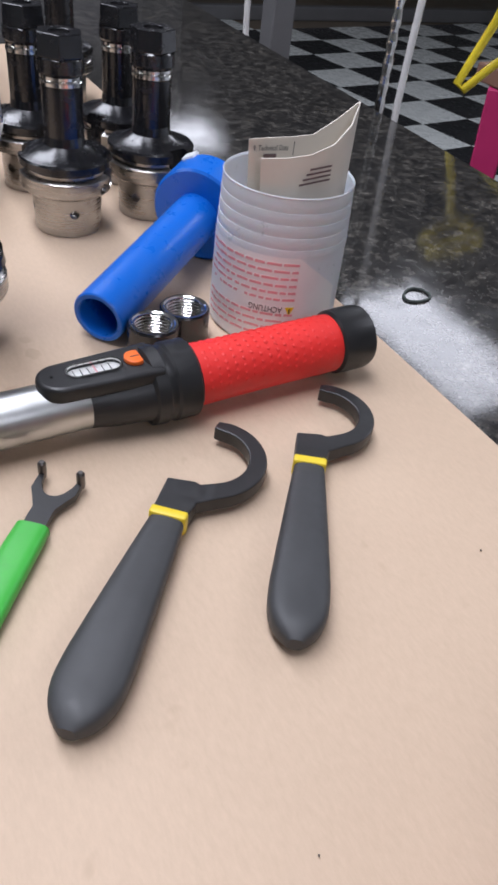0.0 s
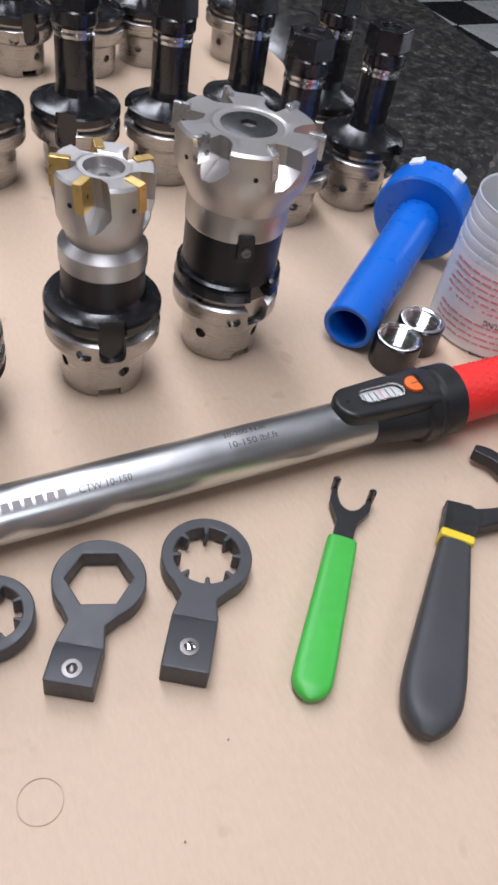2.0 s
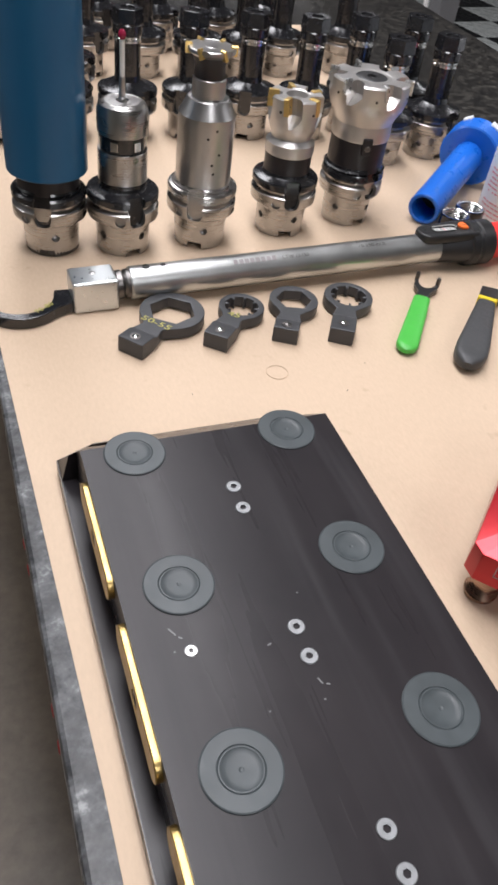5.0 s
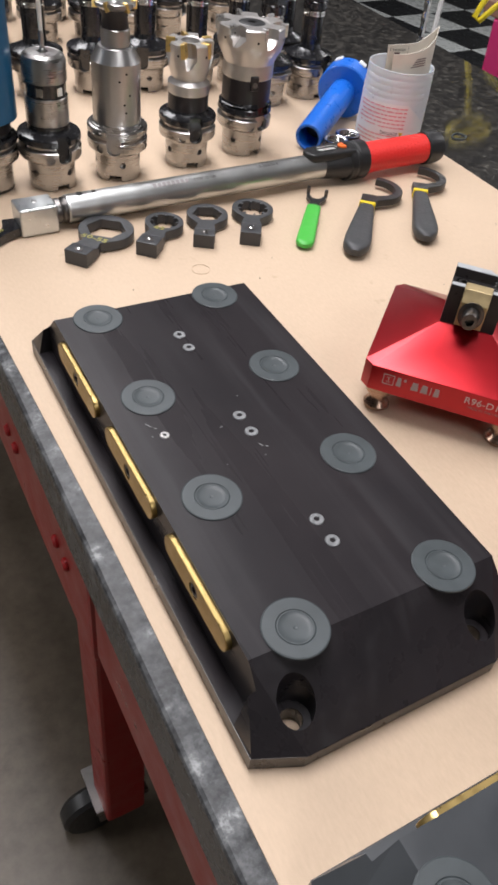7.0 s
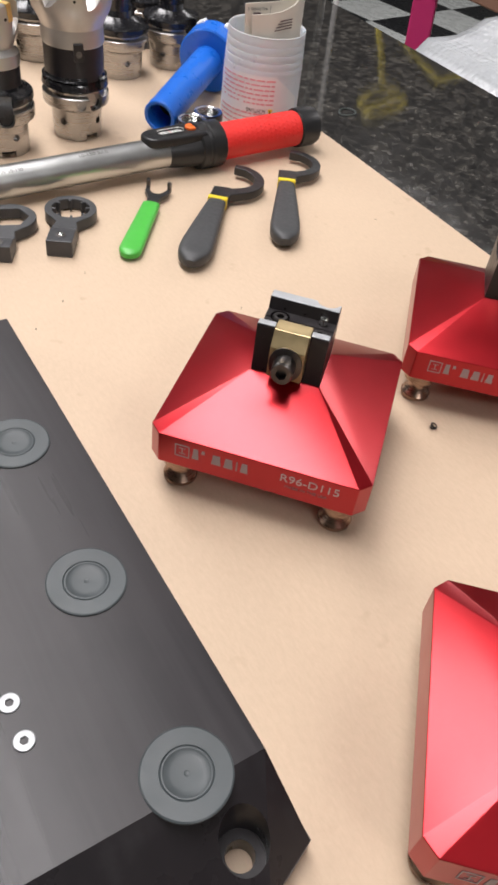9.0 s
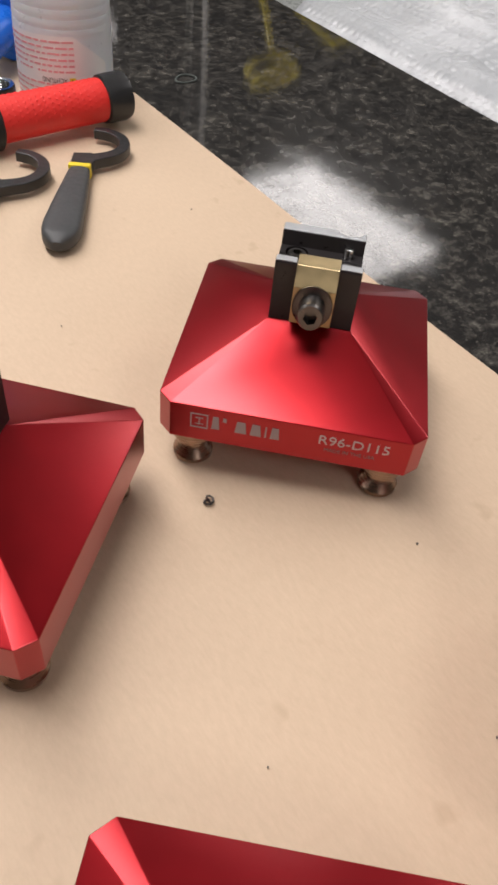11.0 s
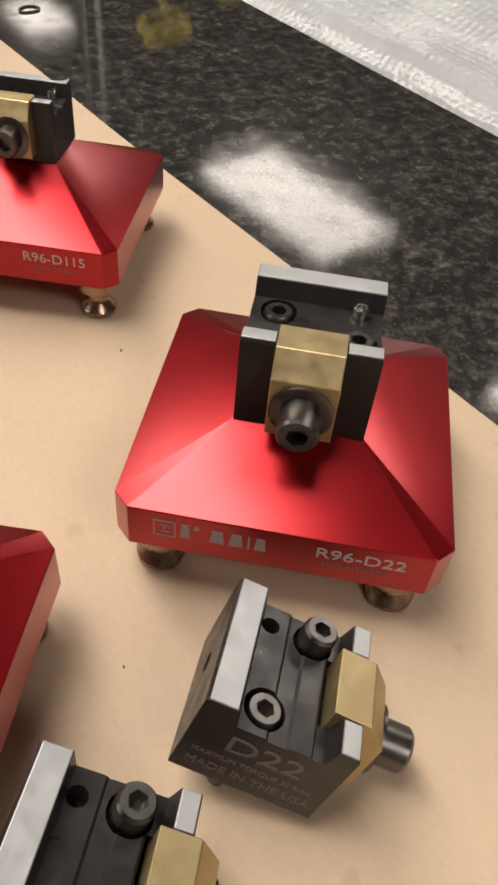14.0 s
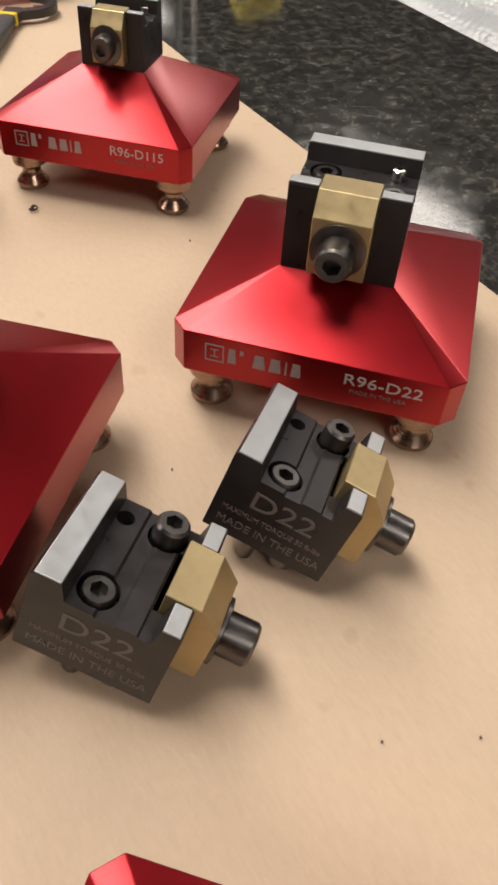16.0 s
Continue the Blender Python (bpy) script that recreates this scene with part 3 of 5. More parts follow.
def jaw(parent_m, width, depth, height, label, text=False, pins=False, group="dovetail jaws", notch=False):
    """A black dovetail jaw: fixed lip at +y, brass clamp and screw at -y."""
    th = thing("dovetail_jaw", parent_m, label, "vise jaw", group)
    w, d, h = width / 2, depth / 2, height
    turned = Matrix(((0, 0, 1, 0), (1, 0, 0, 0), (0, 1, 0, 0), (0, 0, 0, 1)))
    # profile across y, raised along x
    prof = [(-d, 0), (d, 0), (d, h - 0.001), (d - 0.001, h), (d - 0.0100, h), (d - 0.0122, h - 0.0072), (0.003, h - 0.0072), (0.002, h - 0.0082), (-0.0035, h - 0.0082), (-0.0045, h - 0.0072), (-0.0115, h - 0.0072), (-0.0122, h - 0.0080), (-d + 0.0082, h - 0.0080), (-d + 0.0066, h), (-d + 0.0005, h), (-d, h - 0.001)]
    bm = move(prism(prof, -w, w), turned)
    # pocket for the clamp, screw pockets, a drilled hole, a cross hole in the fixed side
    bm = cut(bm, box(-0.0125, 0.0125, -d - 0.01, -d + 0.012, height * 0.12, h + 0.01))
    s1, s2, s3 = (-0.0146, 0.0050), (0.0165, -0.0066), (0.0160, 0.0090)
    for sx, sy in (s1, s2):
        bm = cut(bm, move(lathe([(0.0070, 0), (0.0070, 0.02)], 28), pose(sx, sy, h - 0.0150)))
    bm = cut(bm, move(lathe([(0.0032, 0), (0.0032, 0.02)], 20), pose(s3[0], s3[1], h - 0.016)))
    bm = cut(bm, move(lathe([(0.0034, -0.008), (0.0034, 0.008)], 20), pose(0.001, d, h * 0.52, 90, 0, 0)))
    lip = box(-w + 0.0002, w - 0.0002, d - 0.0098, d - 0.0010, h - 0.0004, h + 0.0006, 0.0003)
    if notch:
        bm = cut(bm, move(lathe([(0.0085, 0), (0.0085, 0.02)], 32), pose(w * 0.62, d + 0.001, h - 0.006)))
        lip = cut(lip, move(lathe([(0.0085, -0.01), (0.0085, 0.02)], 32), pose(w * 0.62, d + 0.001, h)))
    part("jaw_body", bm, JAWBLACK, th, "black oxide steel body", angle=25)
    part("fixed_edge", lip, PALE, th, "bare ground steel edge")
    for a, b in ((-w + 0.0002, -0.0127), (0.0127, w - 0.0002)):
        part("clamp_edge", box(a, b, -d + 0.0007, -d + 0.0064, h - 0.0004, h + 0.0006, 0.0003), PALE, th, "bare ground steel edge")
    # wedge: flat top, slanted front edge, block below
    wz0 = height * 0.14
    pr = [(-d + 0.0102, h + 0.0012), (-d - 0.0022, h + 0.0008), (-d - 0.0100, h - 0.0080), (-d - 0.0100, wz0), (-d + 0.0102, wz0)]
    part("bronze_wedge", bevel(move(prism(pr[::-1], -0.0122, 0.0122), turned), 0.0003, 1), BRONZE, th, "matt yellow bronze clamping wedge", angle=12)
    cap_screw(th, Matrix.Translation((0, -d - 0.0099, h * 0.48)) @ pose(0, 0, 0, 90, 0, 0), 0.0078, 0.0135)
    cap_screw(th, pose(s1[0], s1[1], h - 0.0150), 0.0060, 0.0080, washer=False)
    cap_screw(th, pose(s2[0], s2[1], h - 0.0140), 0.0060, 0.0080 if not pins else 0.0145, washer=False)
    if not pins:
        part("stop_pin", cut(lathe([(0.0030, 0), (0.0030, 0.0075), (0.0024, 0.008)], 20), prism(hexagon(0.0015), 0.005, 0.02)), CHROME, th, "small bright stop pin", m=pose(s3[0], s3[1], h - 0.0105))
    if text:
        face = pose(-w - 0.0001, 0, h) @ pose(0, 0, 0, 90, 0, -90)
        for body, size, px, pz, mt, wd in (("D22", 0.0118, -0.0125, -0.0202, PRINTJAW, 0.0245), ("MAXIMUM TORQUE 30 ft-lbs", 0.0034, -0.0205, -0.0262, PRINTDIM, 0.0395), ("MADE IN THE USA", 0.0052, -0.0208, -0.0330, PRINTJAW, 0.0418)):
            part("marking", move(lettering(body, size, 0.0002, wd, "LEFT"), Matrix.Translation((px, pz, 0))), mt, th, "laser-marked lettering", m=face)
    if pins:
        # screw tips and locating studs on which the tilted jaw stands
        for px, py, r, ln in ((s1[0], s1[1], 0.0034, 0.0152), (s2[0], s2[1], 0.0034, 0.0030), (-0.0150, -0.0090, 0.0050, 0.0090), (0.0140, 0.0100, 0.0050, 0.0080)):
            part("underside_stud", lathe([(r - 0.0008, -ln), (r, -ln + 0.0010), (r, 0.0)], 20), BOLT, th, "dark screw tip below the body", m=pose(px, py, 0))
    return th


def riser(x, y, turn, code, label, jaw_label, small=False, marked=True):
    th = thing("riser_base", at(x, y, turn), label, "riser base", "red riser bases")
    H, C = 0.0633, 0.0065
    z0, z1, z2 = 0.0243, 0.0461, 0.0680 if small else 0.0625
    def octo(h, c, z):
        return [(-h + c, -h, z), (h - c, -h, z), (h, -h + c, z), (h, h - c, z), (h - c, h, z), (-h + c, h, z), (-h, h - c, z), (-h, -h + c, z)]
    tx, ty = (0.0203, 0.0165) if small else (0.0252, 0.0250)
    top = [(-tx, -ty, z2), (tx, -ty, z2), (tx, -ty, z2), (tx, ty, z2), (tx, ty, z2), (-tx, ty, z2), (-tx, ty, z2), (-tx, -ty, z2)]
    bm = loft([octo(H - 0.0006, C, z0), octo(H, C, z0 + 0.0006), octo(H, C, z1), top])
    part("pyramid_body", bevel(bm, 0.00035, 2, 12), RED, th, "red anodised aluminium pyramid block", angle=8)
    for fx in (-0.048, 0.048):
        for fy in (-0.048, 0.048):
            part("pull_stud", lathe([(0.0085, 0), (0.0100, 0.0012), (0.0102, 0.0035), (0.0070, 0.0075), (0.0058, 0.0095), (0.0058, 0.0120), (0.0090, 0.0150), (0.0110, 0.0160), (0.0110, z0 + 0.0004)], 36), STUD, th, "round coppery steel pull stud", m=pose(fx, fy, 0))
    face = Matrix.Translation((0, -H - 0.0001, 0)) @ pose(0, 0, 0, 90, 0, 0)
    if marked:
        # maker's mark as plain shapes: a framed square and blocks of letter size
        mk = [box(-0.047, -0.0385, 0.0330, 0.0336, 0, 0.0002), box(-0.047, -0.0385, 0.0414, 0.0420, 0, 0.0002), box(-0.047, -0.0464, 0.0336, 0.0414, 0, 0.0002), box(-0.0391, -0.0385, 0.0336, 0.0414, 0, 0.0002), box(-0.0446, -0.0409, 0.0354, 0.0358, 0, 0.0002), box(-0.0446, -0.0409, 0.0392, 0.0396, 0, 0.0002), box(-0.0430, -0.0425, 0.0358, 0.0392, 0, 0.0002)]
        part("makers_mark", join(*mk), PRINTNAME, th, "small framed square mark", m=face)
        for a, b, c, d in ((-0.0368, -0.0330, 0.0338, 0.0416), (-0.0316, -0.0296, 0.0392, 0.0416), (-0.0256, -0.0200, 0.0340, 0.0410), (-0.0184, -0.0130, 0.0340, 0.0410), (-0.0114, -0.0105, 0.0340, 0.0410), (-0.0088, -0.0044, 0.0340, 0.0410)):
            part("name_block", prism([(a, c), (b, c), (b - 0.15 * (b - a), d), (a + 0.15 * (b - a), d)], 0, 0.0002), PRINTNAME, th, "pale block of a maker's mark", m=face)
        part("marking", move(lettering(code, 0.0078, 0.0002, 0.033), Matrix.Translation((0.0135, 0.0366, 0))), PRINT, th, "laser-marked model code", m=face)
        part("marking", move(lettering("MADE IN THE USA", 0.0030, 0.0002, 0.024), Matrix.Translation((0.0170, 0.0322, 0))), PRINTDIM, th, "laser-marked lettering", m=face)
    size = (0.80, 0.72, 0.96, 1) if small else (1, 1, 1, 1)
    jaw(at(x, y, turn, z2) @ pose(0, 0.002 if small else -0.0010, 0) @ Matrix.Diagonal(size), 0.0500, 0.0492, 0.0330 if small else 0.0388, jaw_label, group="jaws on the risers", notch=small)
    return th


riser(0.3920, 0.1737, -44.3, "R96-D115", "red anodised pyramid riser on four round studs", "small black jaw with bronze wedge on red riser", True)
riser(0.2061, 0.1720, -47.6, "R96-D115", "red anodised pyramid riser beside the black plate", "small black jaw with bronze wedge on red riser", True)
riser(0.3995, -0.0601, -46.0, "R96-D22", "red anodised pyramid riser behind two loose jaws", "black jaw with bronze wedge and bare edges on red riser")
riser(0.1997, -0.0632, -43.6, "R96-D22", "red anodised pyramid riser at the table's middle", "black jaw with pale bare edges on red riser")
riser(0.2050, -0.3215, -46.0, "R96-D22", "red anodised pyramid riser near the table's end", "black jaw with bronze wedge on red riser")
JAW_H = 0.0380
for jx, jy, jz, rx, ry, rz in ((0.3261, -0.1472, 0.0478, 15.0, 9.2, 41.0), (0.2494, -0.1598, 0.0490, 15.0, 8.1, 43.9)):
    jaw(at(jx, jy, 0, jz) @ pose(0, 0, 0, rx, ry, rz) @ pose(0, 0, -JAW_H), 0.0482, 0.0486, JAW_H, "loose black dovetail jaw lying tilted on its screw tips", True, True, "loose jaws")


# ---- tool holders ----
def hsk_base(th, neck_r, black_top=True, flange_mat=None, top=0.0575, shoulder=0.006, wide=1.03):
    """Hollow taper shank with its gripper flange, standing on the small end."""
    body = lathe([(0.0165, 0.0), (0.0226, 0.0), (0.0232, 0.0006), (0.0240, 0.0275), (0.0244, 0.0290), (0.0290, 0.0315), (0.0309, 0.0332), (0.0315, 0.0350), (0.0315, 0.0435), (0.0310, 0.0440), (0.0275, 0.0458), (0.0275, 0.0478)], 56)
    slots = [box(-0.0065, 0.0065, -0.05, 0.05, -0.01, 0.0065)]
    for a in (0, 90, 180, 270):
        slots.append(move(lathe([(0.0034, 0.018), (0.0034, 0.05)], 20), pose(0, 0, 0.0185, 0, 90, a + 20)))
    slots.append(move(lathe([(0.0042, 0.028), (0.0042, 0.05)], 20), pose(0, 0, 0.037, 0, 90, 62)))
    slots.append(move(lathe([(0.0042, 0.028), (0.0042, 0.05)], 20), pose(0, 0, 0.037, 0, 90, 242)))
    key = [*arc(0, 0.0385, 0.0072, 180, 360, 10), (0.0072, 0.08), (-0.0072, 0.08)]
    keys = [move(prism(key, -0.05, -0.0262), pose(0, 0, 0, 90, 0, 0)), move(prism(key, 0.0262, 0.05), pose(0, 0, 0, 90, 0, 0))]
    slots.append(box(0.028, 0.05, -0.009, 0.009, 0.034, 0.0395))
    shank = part("taper_shank", cut(body, *[slots[0]], *[s for s in slots[1:]], keys[0], keys[1]), STEEL, th, "ground steel taper shank and flange", angle=28)
    collar = lathe([(0.0275, 0.0478), (0.0275, 0.0488), (0.0310, 0.0502), (0.0315, 0.0508), (0.0315, top - 0.0022), (0.0306, top - 0.0006), (0.0285, top), (neck_r + shoulder, top + 0.0012), (neck_r + 0.001, top + shoulder * 0.8), (neck_r, top + shoulder * 1.6)], 56)
    key2 = [*arc(0, 0.0385, 0.0072, 180, 360, 10), (0.0072, 0.08), (-0.0072, 0.08)]
    k2 = [move(prism(key2, -0.05, -0.0262), pose(0, 0, 0, 90, 0, 0)), move(prism(key2, 0.0262, 0.05), pose(0, 0, 0, 90, 0, 0))]
    part("flange_collar", cut(collar, *k2), flange_mat or (BLACK if black_top else STEEL), th, "black flange collar" if black_top else "bright steel flange collar", angle=28)
    for a in (0, 180):
        part("key_slot", move(prism([*arc(0, 0.0385, 0.0070, 180, 360, 10), (0.0070, top - 0.004), (-0.0070, top - 0.004)], -0.0263, -0.0258), pose(0, 0, 0, 90, 0, a)), BLACK if black_top else STEEL, th, "dark key slot")
    # near-black lining stands in for the shade inside the hollow shank
    part("shank_bore", lathe([(0.0155, 0.0008), (0.0155, 0.012), (0, 0.012)], 32, False), DARK, th)
    for ob in th.children:
        for v in ob.data.vertices:
            k = wide if math.hypot(v.co.x, v.co.y) > neck_r + 0.004 or v.co.z < top - 0.004 else 1.0
            v.co.x *= k
            v.co.y *= k
    return 0.0575 + shoulder * 1.6


def collet_holder(m, neck_top=0.104, label="black collet chuck tool holder standing on its taper", r=0.0146, group="collet chucks"):
    th = thing("collet_chuck", m, label, "tool holder", group)
    z = hsk_base(th, r, shoulder=0.008, wide=1.09)
    part("chuck_neck", lathe([(r, z - 0.001), (r, neck_top), (r - 0.0006, neck_top + 0.0008)], 44), BLACK, th, "glossy black neck")
    part("nut_ring", lathe([(r - 0.0004, neck_top), (r + 0.0006, neck_top + 0.001), (r + 0.0006, neck_top + 0.0032), (r - 0.0008, neck_top + 0.0042), (r + 0.0004, neck_top + 0.0052), (r + 0.0004, neck_top + 0.0072), (r - 0.001, neck_top + 0.008)], 44), CHROME, th, "bright steel ring")
    nz = neck_top + 0.008
    R = r + 0.0026
    nut = loft([[(x, y, nz) for x, y in arc(0, 0, R - 0.0018, 0, 345, 23)], [(x, y, nz + 0.0016) for x, y in arc(0, 0, R - 0.0006, 0, 345, 23)],
                [(x, y, nz + 0.0100) for x, y in arc(0, 0, R - 0.0006, 0, 345, 23)], [(x, y, nz + 0.0112) for x, y in arc(0, 0, R - 0.0016, 0, 345, 23)]])
    hexn = prism(hexagon(R + 0.0008, 8), nz + 0.0112, nz + 0.0262)
    cone = loft([[(x, y, nz + 0.0100) for x, y in arc(0, 0, R + 0.006, 0, 345, 23)], [(x, y, nz + 0.030) for x, y in arc(0, 0, R - 0.0045, 0, 345, 23)]])
    hexn = cut(hexn, move(lathe([(0.0072, 0), (0.0082, 0.04)], 28), pose(0, 0, nz + 0.0165)))
    for v in hexn.verts:
        if v.co.z > nz + 0.0255 and math.hypot(v.co.x, v.co.y) > R - 0.001:
            v.co.x *= 0.93
            v.co.y *= 0.93
    part("collet_nut_skirt", nut, BLACK, th, "round black nut skirt")
    part("collet_nut", bevel(hexn, 0.0006, 2, 25), BLACK, th, "black hexagonal collet nut", angle=25)
    part("collet", lathe([(0.0040, nz + 0.017), (0.0070, nz + 0.0172), (0.0072, nz + 0.0225), (0.0044, nz + 0.0222), (0.0040, nz + 0.0215)], 28), SATIN, th, "grey steel collet")
    return th


chuck = collet_holder(at(0.4495, 0.8030, 22))
for cx, cy, ct in ((0.376, 0.790, 65), (0.452, 0.882, 120), (0.374, 0.880, 10), (0.302, 0.866, 80), (0.231, 0.878, -28), (0.157, 0.878, 140), (0.081, 0.879, 35), (0.007, 0.881, 75), (-0.071, 0.885, 20)):
    copy_thing(chuck, at(cx, cy, ct))
tall = collet_holder(at(0.070, 1.100, 30), 0.182, "tall black collet chuck tool holder at the back", 0.0150, "tall collet chucks")
for cx, cy, ct in ((0.150, 1.086, 75), (0.226, 1.072, 15), (0.296, 1.068, 95), (0.360, 1.092, 40), (0.468, 1.100, 5), (-0.012, 1.085, 60), (-0.090, 1.085, 20), (0.030, 0.975, 50), (-0.05, 0.978, 10), (0.112, 1.205, 15), (0.200, 1.20, 45), (0.29, 1.195, 80), (0.385, 1.21, 20)):
    copy_thing(tall, at(cx, cy + 0.012, ct))


def insert(parent, ang, r, z, size, mat, lean=0.0, thick=0.0032):
    m = pose(0, 0, 0, 0, 0, ang) @ Matrix.Translation((r, 0, z)) @ pose(0, 0, 0, lean, 0, 0)
    return part("cutting_insert", cut(box(-size * 0.42, size * 0.42, -thick / 2, thick / 2, -size * 0.62, size * 0.62, 0.0004), move(lathe([(0.0013, -0.01), (0.0013, 0.01)], 12), pose(0, 0, 0, 90, 0, 0))), mat, parent, "coated carbide insert", m=m)


def face_mill(m, r, z0, z1, arbor_r, teeth, body_mat, ins_mat, label, turn=0, gul=1.0, ins=0.013, sink=0.003, waist=0.0, proud=0.0008, deep=0.50):
    """A shell face mill on a black arbor."""
    th = thing("face_mill", m, label, "face mill")
    hsk_base(th, arbor_r, shoulder=0.003)
    part("arbor", lathe([(arbor_r, 0.058), (arbor_r, z0), (arbor_r - 0.001, z0 + 0.0006)], 48), BLACKSATIN, th, "black arbor")
    h = z1 - z0
    body = lathe([(0.006, z0), (arbor_r + 0.0004, z0), (arbor_r + 0.0008, z0 + 0.001), (arbor_r + 0.0008, z0 + h * 0.20), (arbor_r - waist + (r - arbor_r) * 0.10 - 0.0006, z0 + h * 0.28), (arbor_r - waist + (r - arbor_r + waist) * 0.32, z0 + h * 0.40), (arbor_r - waist + (r - arbor_r + waist) * 0.72, z0 + h * 0.52), (r - 0.0012, z0 + h * 0.62), (r, z0 + h * 0.70), (r, z1 - 0.0015), (r - 0.0015, z1), (r * 0.55, z1 - 0.0004), (r * 0.50, z1 - 0.001)], 60)
    for i in range(teeth):
        c = pose(0, 0, 0, 0, 0, 360 / teeth * i + turn) @ Matrix.Translation((r, 0, z1)) @ pose(0, 0, 0, 6, 0, 0)
        w, dp = r * 0.52 * gul, r * 0.46 * gul
        g = [(-dp, 0.0), (-dp, w * 0.30), (-dp * 0.80, w * 0.62), (-dp * 0.30, w * 0.90), (r, w * 1.25), (r, 0.0)]
        g2 = [(-dp * 0.25, 0.0), (-dp * 0.2, w * 0.5), (r, w * 0.8), (r, 0.0)]
        body = cut(body, move(loft([[(x, y, -h * deep) for x, y in [(q[0] + dp * 0.85, q[1] * 0.7) for q in g]], [(x, y, -h * deep * 0.6) for x, y in g], [(x, y, h * 0.3) for x, y in g]]), c))
    body = cut(body, move(lathe([(r * 0.40, 0), (r * 0.40, 0.03)], 40), pose(0, 0, z1 - sink)))
    part("cutter_body", body, body_mat, th, "matt silver cutter body", angle=28)
    zs = z1 - sink + 0.0022
    ring = cut(lathe([(r * 0.395, zs - 0.006), (r * 0.395, zs - 0.0008), (r * 0.36, zs), (0, zs)], 40), prism(hexagon(r * 0.13), zs - 0.006, zs + 0.01))
    part("retaining_screw", ring, TOOLBLACK if r > 0.03 else SATIN, th, "round retaining screw with a hexagon socket")
    for i in range(teeth):
        a = 360 / teeth * i + turn
        size = ins
        insert(th, a - math.degrees(0.0012 / r), r - size * 0.42 + proud, z1 - size * 0.62 + proud, size, ins_mat, 6, 0.0050 if ins_mat is CARBIDE else 0.0034)
        part("insert_screw", lathe([(0.0016, 0), (0.0016, 0.0006), (0.0006, 0.0008)], 14), BOLT, th, m=pose(0, 0, 0, 0, 0, a) @ Matrix.Translation((r - size * 0.40, 0.0005, z1 - size * 0.6)) @ pose(0, 0, 0, -90, 0, 0))
        # dark disc on the surface paints the shade of a drilled hole
        part("coolant_hole", lathe([(0.0013, 0), (0.0013, 0.0003), (0, 0.0003)], 12), DARK, th, m=pose(0, 0, 0, 0, 0, a - 14) @ Matrix.Translation((r * 0.999, 0, z1 - h * 0.22)) @ pose(0, 0, 0, 0, 90, 0))
    if r > 0.03:
        part("drive_key", box(-0.0045, 0.0045, -0.0035, 0.0025, -0.008, 0.007, 0.0006), BLACKSATIN, th, "dark drive key", m=pose(0, 0, 0, 0, 0, -28) @ Matrix.Translation((0, -arbor_r - 0.0006, z0 - 0.001)) @ pose(0, 0, 0))
        part("key_screw", cut(lathe([(0.0030, 0), (0.0030, 0.0012), (0.0024, 0.0016), (0, 0.0016)], 20), prism(hexagon(0.0014), 0.0006, 0.01)), BOLT, th, "small socket screw", m=pose(0, 0, 0, 0, 0, -28) @ Matrix.Translation((0, -arbor_r - 0.0038, z0 - 0.0025)) @ pose(0, 0, 0, 90, 0, 0))
    return th


face_mill(at(0.2645, 0.6480, 16), 0.0385, 0.088, 0.143, 0.0285, 6, MILL, CARBIDEGREY, "large matt silver face mill on a black arbor", 12, 0.85, 0.0110, 0.0025, 0.0, 0.0024, 0.36)
face_mill(at(0.1830, 0.6340, -6), 0.0254, 0.079, 0.132, 0.0226, 5, MILL, CARBIDE, "small silver face mill with gold inserts on black arbor", 20, 1.05, 0.0120, 0.008, 0.0035)


